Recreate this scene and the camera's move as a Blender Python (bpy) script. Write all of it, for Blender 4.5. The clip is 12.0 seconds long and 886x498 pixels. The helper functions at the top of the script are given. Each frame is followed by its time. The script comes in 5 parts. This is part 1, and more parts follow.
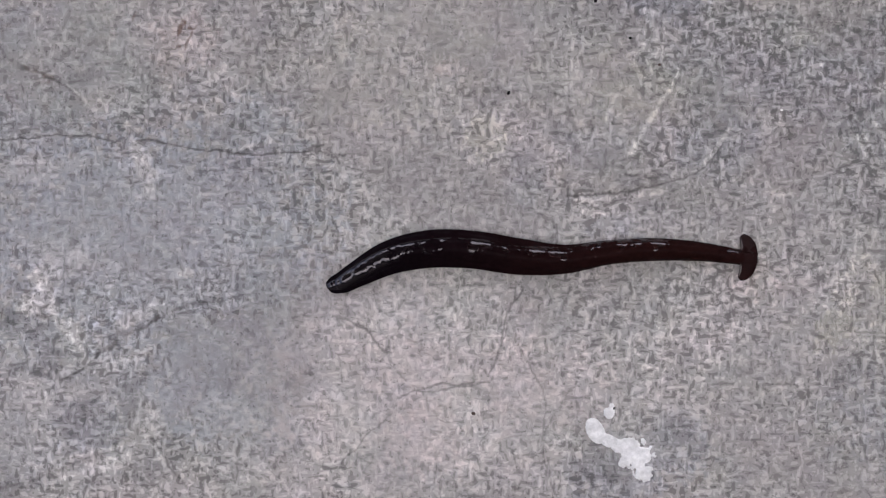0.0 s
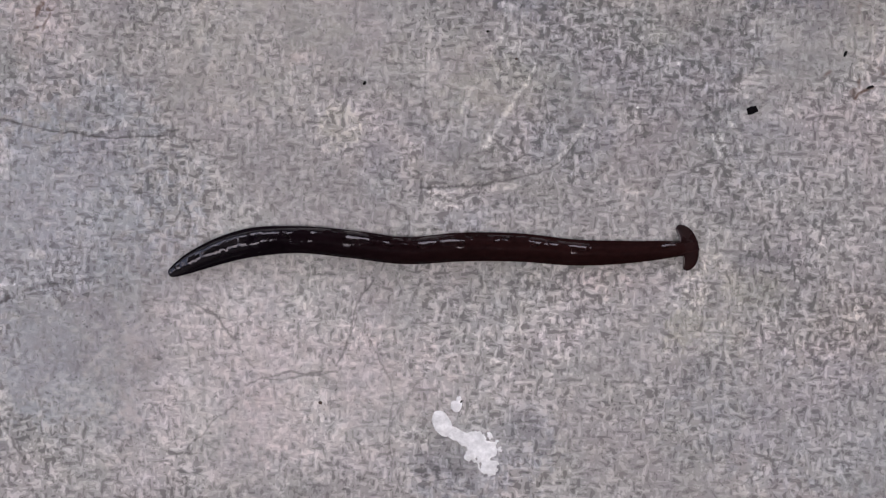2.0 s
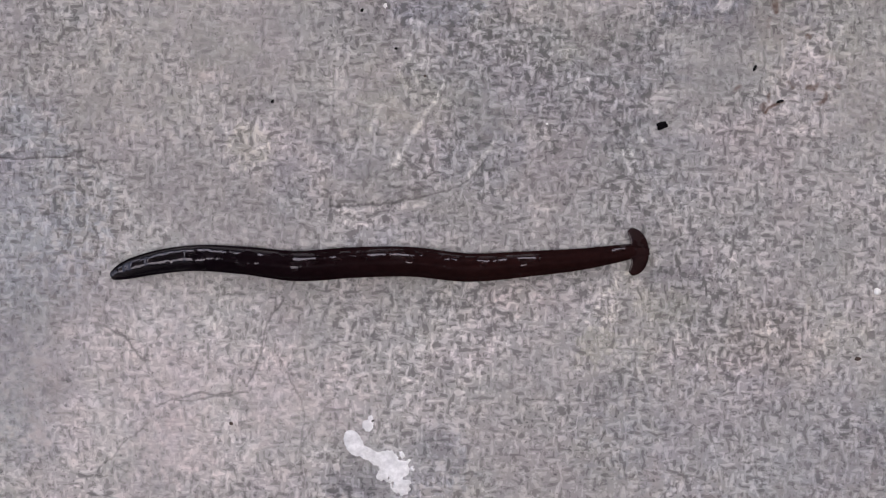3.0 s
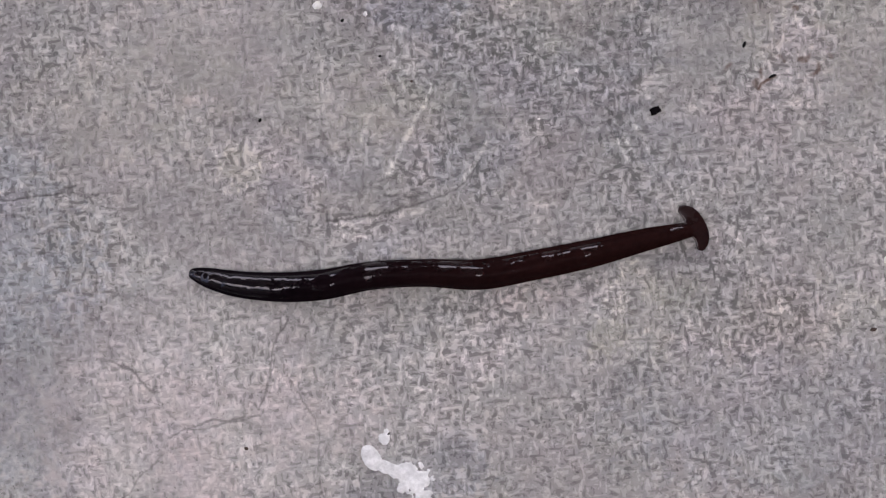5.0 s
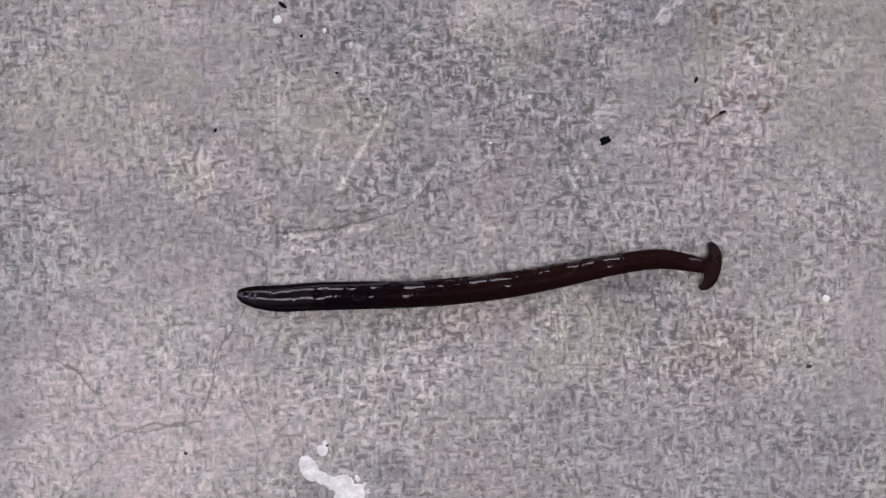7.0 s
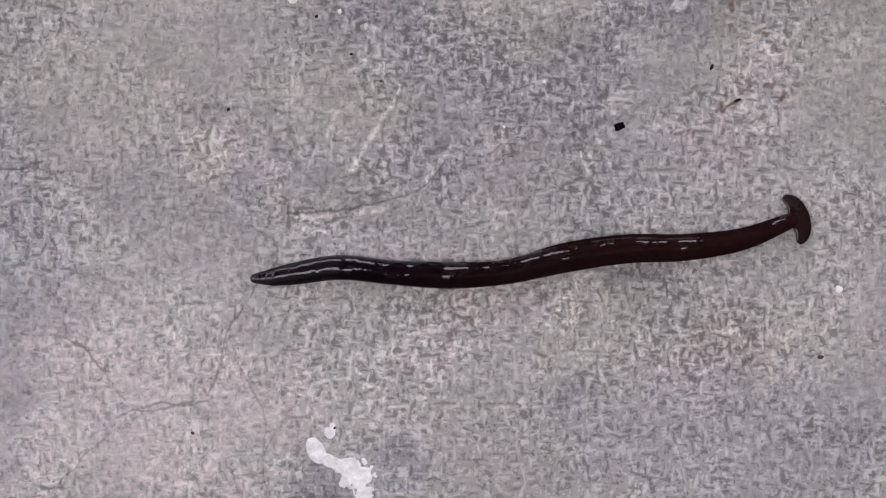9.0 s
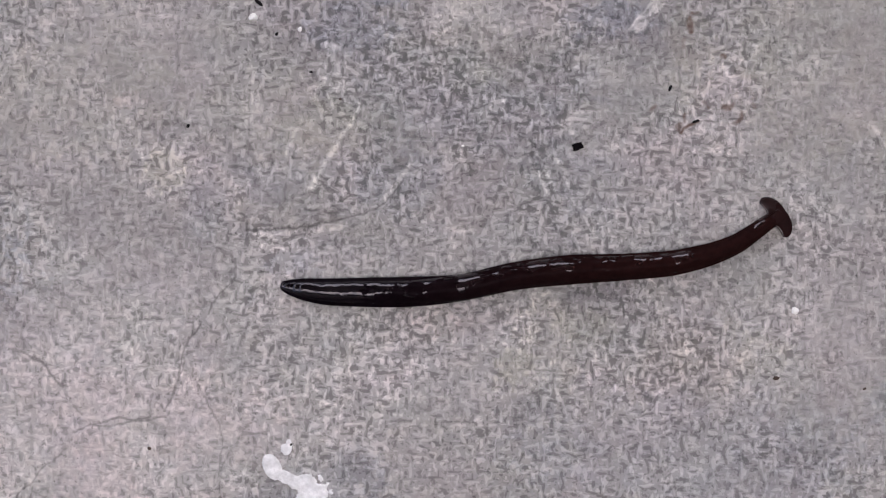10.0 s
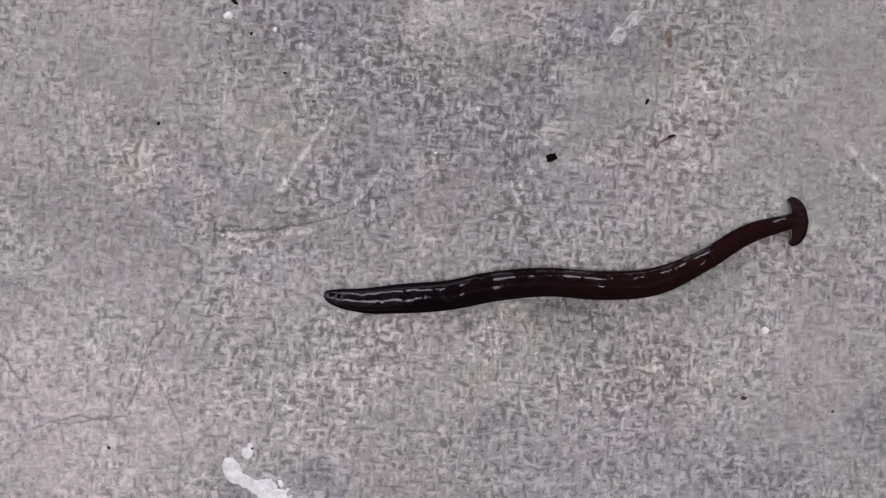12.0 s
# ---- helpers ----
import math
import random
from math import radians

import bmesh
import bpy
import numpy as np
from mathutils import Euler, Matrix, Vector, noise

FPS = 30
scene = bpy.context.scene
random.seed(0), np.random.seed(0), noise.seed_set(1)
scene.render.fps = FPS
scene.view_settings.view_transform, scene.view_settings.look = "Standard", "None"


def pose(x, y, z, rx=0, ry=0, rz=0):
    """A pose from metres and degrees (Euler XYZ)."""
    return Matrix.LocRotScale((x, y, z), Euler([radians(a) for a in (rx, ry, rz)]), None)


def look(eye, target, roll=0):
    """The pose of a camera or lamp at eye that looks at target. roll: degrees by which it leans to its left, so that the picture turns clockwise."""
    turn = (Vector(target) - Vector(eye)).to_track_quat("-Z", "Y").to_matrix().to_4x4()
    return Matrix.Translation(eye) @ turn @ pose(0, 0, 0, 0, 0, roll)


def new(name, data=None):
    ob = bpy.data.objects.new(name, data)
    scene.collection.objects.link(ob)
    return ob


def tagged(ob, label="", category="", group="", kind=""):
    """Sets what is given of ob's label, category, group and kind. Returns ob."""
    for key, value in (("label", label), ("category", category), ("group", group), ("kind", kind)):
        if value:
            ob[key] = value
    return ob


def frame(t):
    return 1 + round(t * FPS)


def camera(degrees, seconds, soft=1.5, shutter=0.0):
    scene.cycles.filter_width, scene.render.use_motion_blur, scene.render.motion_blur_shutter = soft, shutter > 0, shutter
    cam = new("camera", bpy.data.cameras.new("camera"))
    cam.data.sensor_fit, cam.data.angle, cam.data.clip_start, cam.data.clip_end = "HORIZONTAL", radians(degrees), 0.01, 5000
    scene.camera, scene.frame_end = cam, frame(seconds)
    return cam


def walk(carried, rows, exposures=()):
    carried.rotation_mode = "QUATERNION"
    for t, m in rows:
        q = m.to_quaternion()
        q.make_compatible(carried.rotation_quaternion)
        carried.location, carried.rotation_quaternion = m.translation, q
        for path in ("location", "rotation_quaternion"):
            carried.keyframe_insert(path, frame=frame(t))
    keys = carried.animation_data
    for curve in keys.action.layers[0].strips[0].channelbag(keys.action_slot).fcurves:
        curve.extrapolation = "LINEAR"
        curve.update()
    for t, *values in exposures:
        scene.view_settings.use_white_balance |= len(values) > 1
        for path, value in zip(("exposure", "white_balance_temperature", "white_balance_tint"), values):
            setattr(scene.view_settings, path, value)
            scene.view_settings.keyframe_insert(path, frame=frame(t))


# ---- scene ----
cam = camera(38.3, 12.0, soft=1.25)
PATH = [
    (0.0, 0.00000, 0.00000, 0.22577, 0.000, -0.000, 0.000),
    (0.1, 0.00114, 0.00005, 0.22587, -0.014, 0.033, 0.133),
    (0.2, 0.00416, 0.00069, 0.22596, -0.029, 0.066, 0.266),
    (0.3, 0.00557, 0.00120, 0.22606, -0.043, 0.099, 0.399),
    (0.4, 0.00760, 0.00210, 0.22615, -0.058, 0.132, 0.532),
    (0.5, 0.00884, 0.00195, 0.22625, -0.072, 0.165, 0.665),
    (0.6, 0.01230, 0.00120, 0.22602, -0.062, 0.163, 0.798),
    (0.7, 0.01435, 0.00051, 0.22579, -0.052, 0.160, 0.930),
    (0.8, 0.01886, 0.00062, 0.22555, -0.043, 0.158, 1.063),
    (0.9, 0.02126, 0.00082, 0.22532, -0.033, 0.155, 1.195),
    (1.0, 0.02378, 0.00195, 0.22509, -0.023, 0.153, 1.328),
    (1.1, 0.02468, 0.00291, 0.22526, -0.049, 0.152, 1.381),
    (1.2, 0.02573, 0.00368, 0.22543, -0.075, 0.151, 1.434),
    (1.3, 0.02570, 0.00356, 0.22559, -0.102, 0.149, 1.487),
    (1.4, 0.02680, 0.00273, 0.22576, -0.128, 0.148, 1.540),
    (1.5, 0.02779, 0.00273, 0.22593, -0.154, 0.147, 1.593),
    (1.6, 0.02946, 0.00180, 0.22585, -0.122, 0.167, 1.597),
    (1.7, 0.02931, 0.00116, 0.22577, -0.091, 0.186, 1.601),
    (1.8, 0.02806, 0.00000, 0.22568, -0.059, 0.206, 1.604),
    (1.9, 0.02790, -0.00051, 0.22560, -0.028, 0.225, 1.608),
    (2.0, 0.02724, -0.00133, 0.22552, 0.004, 0.245, 1.612),
    (2.1, 0.02683, -0.00076, 0.22538, 0.006, 0.183, 1.578),
    (2.2, 0.02796, 0.00096, 0.22524, 0.008, 0.122, 1.544),
    (2.3, 0.02993, 0.00210, 0.22511, 0.009, 0.060, 1.510),
    (2.4, 0.03460, 0.00310, 0.22497, 0.011, -0.001, 1.476),
    (2.5, 0.03583, 0.00274, 0.22483, 0.013, -0.063, 1.442),
    (2.6, 0.03825, 0.00161, 0.22474, -0.008, -0.093, 1.368),
    (2.7, 0.03888, 0.00138, 0.22464, -0.029, -0.123, 1.294),
    (2.8, 0.04000, 0.00146, 0.22455, -0.050, -0.152, 1.220),
    (2.9, 0.04041, 0.00203, 0.22445, -0.071, -0.182, 1.146),
    (3.0, 0.04119, 0.00259, 0.22436, -0.092, -0.212, 1.072),
    (3.1, 0.04191, 0.00239, 0.22395, -0.036, -0.183, 0.887),
    (3.2, 0.04225, 0.00223, 0.22354, 0.020, -0.155, 0.703),
    (4.8, 0.03870, -0.00126, 0.22138, 0.068, 0.113, -3.496),
    (4.9, 0.03941, 0.00041, 0.22146, -0.088, 0.116, -3.664),
    (5.0, 0.04232, 0.00411, 0.22154, -0.244, 0.118, -3.832),
    (5.1, 0.04444, 0.00592, 0.22173, -0.229, 0.116, -3.808),
    (5.2, 0.04901, 0.00748, 0.22192, -0.213, 0.114, -3.784),
    (5.3, 0.05034, 0.00667, 0.22210, -0.198, 0.113, -3.761),
    (5.4, 0.05099, 0.00461, 0.22229, -0.182, 0.111, -3.737),
    (5.5, 0.05087, 0.00447, 0.22248, -0.167, 0.109, -3.713),
    (5.6, 0.04915, 0.00436, 0.22288, -0.155, 0.065, -3.572),
    (5.7, 0.04744, 0.00452, 0.22327, -0.143, 0.021, -3.432),
    (5.8, 0.04469, 0.00593, 0.22367, -0.131, -0.022, -3.291),
    (5.9, 0.04376, 0.00613, 0.22406, -0.119, -0.066, -3.151),
    (6.0, 0.04252, 0.00702, 0.22446, -0.107, -0.110, -3.010),
    (6.1, 0.04188, 0.00675, 0.22499, -0.147, -0.055, -2.826),
    (6.2, 0.03985, 0.00379, 0.22551, -0.187, 0.000, -2.642),
    (6.3, 0.03882, 0.00258, 0.22604, -0.226, 0.056, -2.458),
    (6.4, 0.03824, 0.00235, 0.22656, -0.266, 0.111, -2.274),
    (6.5, 0.03887, 0.00335, 0.22709, -0.306, 0.166, -2.090),
    (6.6, 0.04159, 0.00664, 0.22658, -0.310, 0.080, -1.867),
    (6.7, 0.04334, 0.00788, 0.22607, -0.313, -0.007, -1.644),
    (6.8, 0.04671, 0.00939, 0.22557, -0.317, -0.093, -1.422),
    (6.9, 0.04758, 0.00906, 0.22506, -0.320, -0.180, -1.199),
    (7.0, 0.05023, 0.00735, 0.22455, -0.324, -0.266, -0.976),
    (7.1, 0.05254, 0.00619, 0.22449, -0.159, 0.082, -0.734),
    (7.2, 0.05520, 0.00436, 0.22442, 0.007, 0.431, -0.491),
    (8.8, 0.04853, 0.00400, 0.22326, -0.287, -0.115, 0.155),
    (8.9, 0.04862, 0.00333, 0.22345, -0.103, -0.049, 0.101),
    (9.0, 0.04930, 0.00286, 0.22364, 0.080, 0.018, 0.047),
    (9.1, 0.05075, 0.00361, 0.22369, 0.059, 0.001, 0.064),
    (9.2, 0.05288, 0.00351, 0.22375, 0.038, -0.016, 0.081),
    (9.3, 0.05381, 0.00281, 0.22380, 0.016, -0.033, 0.097),
    (9.4, 0.05494, 0.00151, 0.22386, -0.005, -0.050, 0.114),
    (9.5, 0.05505, 0.00093, 0.22391, -0.026, -0.067, 0.131),
    (9.6, 0.05513, 0.00053, 0.22399, 0.004, -0.073, 0.218),
    (9.7, 0.05523, 0.00086, 0.22408, 0.034, -0.079, 0.304),
    (9.8, 0.05562, 0.00280, 0.22416, 0.065, -0.086, 0.391),
    (9.9, 0.05571, 0.00394, 0.22425, 0.095, -0.092, 0.477),
    (10.0, 0.05623, 0.00593, 0.22433, 0.125, -0.098, 0.564),
    (10.1, 0.05699, 0.00671, 0.22426, 0.087, -0.082, 0.683),
    (10.2, 0.05848, 0.00814, 0.22419, 0.048, -0.067, 0.803),
    (10.3, 0.06016, 0.00948, 0.22412, 0.010, -0.051, 0.922),
    (10.4, 0.06313, 0.01185, 0.22405, -0.029, -0.036, 1.042),
    (10.5, 0.06444, 0.01301, 0.22398, -0.067, -0.020, 1.161),
    (10.6, 0.06729, 0.01327, 0.22406, -0.079, -0.026, 1.297),
    (10.7, 0.06860, 0.01301, 0.22414, -0.090, -0.032, 1.433),
    (10.8, 0.07003, 0.01196, 0.22421, -0.102, -0.039, 1.568),
    (10.9, 0.06986, 0.01107, 0.22429, -0.113, -0.045, 1.704),
    (11.0, 0.06829, 0.00794, 0.22437, -0.125, -0.051, 1.840),
    (11.1, 0.06758, 0.00684, 0.22397, -0.108, -0.093, 1.927),
    (11.2, 0.06895, 0.00734, 0.22356, -0.091, -0.134, 2.013),
    (11.3, 0.06912, 0.00759, 0.22316, -0.074, -0.176, 2.100),
    (11.4, 0.06758, 0.00847, 0.22275, -0.057, -0.217, 2.186),
    (11.5, 0.06596, 0.00836, 0.22235, -0.040, -0.259, 2.273),
    (11.6, 0.06336, 0.00682, 0.22229, -0.048, -0.247, 2.317),
    (11.7, 0.06230, 0.00635, 0.22224, -0.056, -0.235, 2.360),
    (11.8, 0.06121, 0.00663, 0.22218, -0.063, -0.224, 2.404),
    (11.9, 0.06138, 0.00755, 0.22213, -0.071, -0.212, 2.447),
    (12.0, 0.06114, 0.00821, 0.22207, -0.079, -0.200, 2.491),
]
walk(cam, [(t, pose(x, y, z, rx, ry, rz)) for t, x, y, z, rx, ry, rz in PATH],
     exposures=[(0.0, 1.56, 6650, 8.6), (0.7, 1.54, 6700, 9.4), (1.5, 1.56, 6720, 10.4), (3.0, 1.60, 6715, 11.4), (5.0, 1.55, 6718, 11.4), (5.6, 1.59, 6720, 11.5), (9.0, 1.64, 6725, 11.6), (11.0, 1.63, 6725, 11.6), (12.0, 1.58, 6725, 11.6)])

# ---- light: a soft high sun behind thin cloud, and the sky ----
SUN_TILT = -18.0   # degrees from the zenith; minus: towards +y
sky = bpy.data.worlds.new("sky")
scene.world = sky
sky.use_nodes = True
sky_tex = sky.node_tree.nodes.new("ShaderNodeTexSky")
sky_tex.sky_type = 'NISHITA'
sky_tex.sun_disc = False
sky_tex.sun_elevation = radians(90 - abs(SUN_TILT))
sky_tex.sun_rotation = 0.0
sky_tex.air_density, sky_tex.dust_density, sky_tex.ozone_density = 0.5, 5.0, 0.4
sky.node_tree.links.new(sky_tex.outputs[0], sky.node_tree.nodes["Background"].inputs[0])
sky.node_tree.nodes["Background"].inputs[1].default_value = 0.15
sun_data = bpy.data.lights.new("sun", 'SUN')
sun_data.energy, sun_data.angle, sun_data.color = 1.2, radians(105), (1.0, 0.96, 0.94)
sun = new("sun", sun_data)
sun.matrix_world = look((0, -math.sin(radians(SUN_TILT)) * 9, math.cos(radians(SUN_TILT)) * 9), (0, 0, 0))


# ---- materials ----
def material(name):
    mat = bpy.data.materials.new(name)
    mat.use_nodes = True
    nt = mat.node_tree
    return mat, nt, nt.nodes["Principled BSDF"]


def node(nt, kind, **values):
    n = nt.nodes.new(kind)
    for key, value in values.items():
        n.inputs[key.replace("_", " ")].default_value = value
    return n


def noise_tex(nt, vector, scale, detail=3.0, rough=0.55, distortion=0.0):
    n = node(nt, "ShaderNodeTexNoise", Scale=scale, Detail=detail, Roughness=rough, Distortion=distortion)
    nt.links.new(vector, n.inputs["Vector"])
    return n.outputs["Fac"]


def ramp(nt, fac, low, high, a=0.0, b=1.0):
    n = node(nt, "ShaderNodeMapRange")
    for i, v in enumerate((low, high, a, b)):
        n.inputs[i + 1].default_value = v
    nt.links.new(fac, n.inputs[0])
    return n.outputs[0]


def maths(nt, op, a, b):
    n = nt.nodes.new("ShaderNodeMath")
    n.operation = op
    for i, v in enumerate((a, b)):
        if isinstance(v, (int, float)):
            n.inputs[i].default_value = v
        else:
            nt.links.new(v, n.inputs[i])
    return n.outputs[0]


def mix(nt, fac, a, b, blend="MIX"):
    n = nt.nodes.new("ShaderNodeMix")
    n.data_type, n.blend_type = "RGBA", blend
    for i, v in ((0, fac), (6, a), (7, b)):
        if isinstance(v, (int, float)):
            n.inputs[i].default_value = v
        elif isinstance(v, tuple):
            n.inputs[i].default_value = (*v, 1)
        else:
            nt.links.new(v, n.inputs[i])
    return n.outputs[2]


def grey(nt, value):
    n = nt.nodes.new("ShaderNodeCombineColor")
    for i in range(3):
        nt.links.new(value, n.inputs[i])
    return n.outputs[0]


def attribute(nt, name):
    n = nt.nodes.new("ShaderNodeAttribute")
    n.attribute_name = name
    return n.outputs["Fac"]


def bump(nt, bsdf, height, strength, distance):
    n = node(nt, "ShaderNodeBump", Strength=strength, Distance=distance)
    nt.links.new(height, n.inputs["Height"])
    nt.links.new(n.outputs[0], bsdf.inputs["Normal"])


def concrete_floor():
    mat, nt, bsdf = material("weathered concrete")
    at = nt.nodes.new("ShaderNodeTexCoord").outputs["Object"]
    big = noise_tex(nt, at, 30, 5, 0.65)
    mid = noise_tex(nt, at, 150, 4, 0.6, 0.6)

    def scrape(sx, sy, scale, shift):
        n = nt.nodes.new("ShaderNodeMapping")
        n.inputs["Scale"].default_value = (sx, sy, 1.0)
        n.inputs["Location"].default_value = (shift, shift * 1.7, 0)
        nt.links.new(at, n.inputs[0])
        return noise_tex(nt, n.outputs[0], scale, 0.8, 0.5, 0.15)

    # fine trowel and weather marks, lying mostly one way or the other from spot to spot
    lying, upright = scrape(0.40, 1.0, 1200, 0.0), scrape(1.0, 0.40, 1200, 3.1)
    where = ramp(nt, noise_tex(nt, at, 560, 1), 0.47, 0.53)
    streak = maths(nt, "ADD", maths(nt, "MULTIPLY", lying, where), maths(nt, "MULTIPLY", upright, maths(nt, "SUBTRACT", 1.0, where)))
    crumbs = maths(nt, "SUBTRACT", ramp(nt, streak, 0.55, 0.60, 0.0, 0.50), ramp(nt, streak, 0.43, 0.39, 0.0, 0.49))

    # thin curling scratches, pale and dark, broken into short bits
    def curl(shift, scale):
        n = nt.nodes.new("ShaderNodeMapping")
        n.inputs["Location"].default_value = (shift, -shift, shift * 0.3)
        nt.links.new(at, n.inputs[0])
        off = maths(nt, "ABSOLUTE", maths(nt, "SUBTRACT", noise_tex(nt, n.outputs[0], scale, 1.5, 0.5, 0.3), 0.5), 0.0)
        bits = ramp(nt, noise_tex(nt, n.outputs[0], scale * 1.3, 1), 0.50, 0.58)
        return maths(nt, "MULTIPLY", ramp(nt, off, 0.012, 0.026, 1.0, 0.0), bits)

    crumbs = maths(nt, "ADD", crumbs, maths(nt, "MULTIPLY", curl(1.3, 620), 0.26))
    crumbs = maths(nt, "SUBTRACT", crumbs, maths(nt, "MULTIPLY", curl(4.7, 560), 0.34))
    crumbs = maths(nt, "ADD", crumbs, maths(nt, "MULTIPLY", curl(7.9, 300), 0.20))
    crumbs = maths(nt, "SUBTRACT", crumbs, maths(nt, "MULTIPLY", curl(11.3, 270), 0.22))
    # flakes gone from the broken skin leave pits with a lighter rim
    broken = attribute(nt, "rough")
    pits = noise_tex(nt, at, 460, 2.5, 0.6, 1.2)
    flakes = maths(nt, "SUBTRACT", ramp(nt, pits, 0.57, 0.62, 0.0, 0.30), ramp(nt, pits, 0.44, 0.39, 0.0, 0.42))
    crumbs = maths(nt, "ADD", crumbs, maths(nt, "MULTIPLY", flakes, broken))
    fine = noise_tex(nt, at, 2600, 1.5, 0.6)
    grain = noise_tex(nt, at, 700, 3, 0.6, 0.4)
    speck = noise_tex(nt, at, 1100, 2, 0.6, 0.6)
    amount = ramp(nt, noise_tex(nt, at, 60, 4, 0.65, 0.5), 0.36, 0.64, 0.55, 1.2)
    amount = maths(nt, "MULTIPLY", amount, ramp(nt, broken, 0.0, 1.0, 0.86, 1.32))
    colour = mix(nt, ramp(nt, big, 0.32, 0.68), (0.285, 0.274, 0.271), (0.385, 0.364, 0.351))
    colour = mix(nt, attribute(nt, "blue"), colour, (0.295, 0.308, 0.338))
    colour = mix(nt, attribute(nt, "tan"), colour, (0.478, 0.450, 0.436))
    colour = mix(nt, attribute(nt, "dark"), colour, (0.150, 0.147, 0.156))
    colour = mix(nt, attribute(nt, "pale"), colour, (0.58, 0.56, 0.54))
    value = maths(nt, "ADD", maths(nt, "MULTIPLY", crumbs, maths(nt, "MULTIPLY", amount, ramp(nt, attribute(nt, "smooth"), 0.0, 1.0, 1.0, 0.3))), ramp(nt, fine, 0.25, 0.75, 0.975, 1.025))
    value = maths(nt, "MAXIMUM", value, 0.53)
    value = maths(nt, "MULTIPLY", value, ramp(nt, mid, 0.28, 0.72, 0.88, 1.12))
    value = maths(nt, "MULTIPLY", value, ramp(nt, grain, 0.25, 0.75, 0.90, 1.10))
    value = maths(nt, "MULTIPLY", value, ramp(nt, speck, 0.29, 0.35, 0.55, 1.0))
    colour = mix(nt, 1.0, colour, grey(nt, value), "MULTIPLY")
    tint = noise_tex(nt, at, 260, 2)
    colour = mix(nt, 1.0, colour, mix(nt, ramp(nt, tint, 0.3, 0.7), (1.012, 1.0, 0.985), (0.992, 1.0, 1.022)), "MULTIPLY")
    hue = noise_tex(nt, at, 75, 3, 0.6, 0.5)
    colour = mix(nt, 1.0, colour, mix(nt, ramp(nt, hue, 0.35, 0.65), (1.018, 0.992, 1.012), (0.988, 1.006, 0.996)), "MULTIPLY")
    colour = mix(nt, attribute(nt, "pink"), colour, mix(nt, 1.0, colour, (1.075, 0.985, 0.985), "MULTIPLY"))
    colour = mix(nt, attribute(nt, "green"), colour, mix(nt, 1.0, colour, (0.965, 0.972, 0.905), "MULTIPLY"))
    colour = mix(nt, attribute(nt, "rust"), colour, (0.115, 0.066, 0.048))
    colour = mix(nt, attribute(nt, "crack"), colour, (0.065, 0.060, 0.060))
    nt.links.new(colour, bsdf.inputs["Base Color"])
    nt.links.new(ramp(nt, mid, 0.3, 0.7, 0.72, 0.92), bsdf.inputs["Roughness"])
    bump(nt, bsdf, maths(nt, "ADD", streak, maths(nt, "MULTIPLY", grain, 0.6)), 0.6, 0.0002)
    return mat


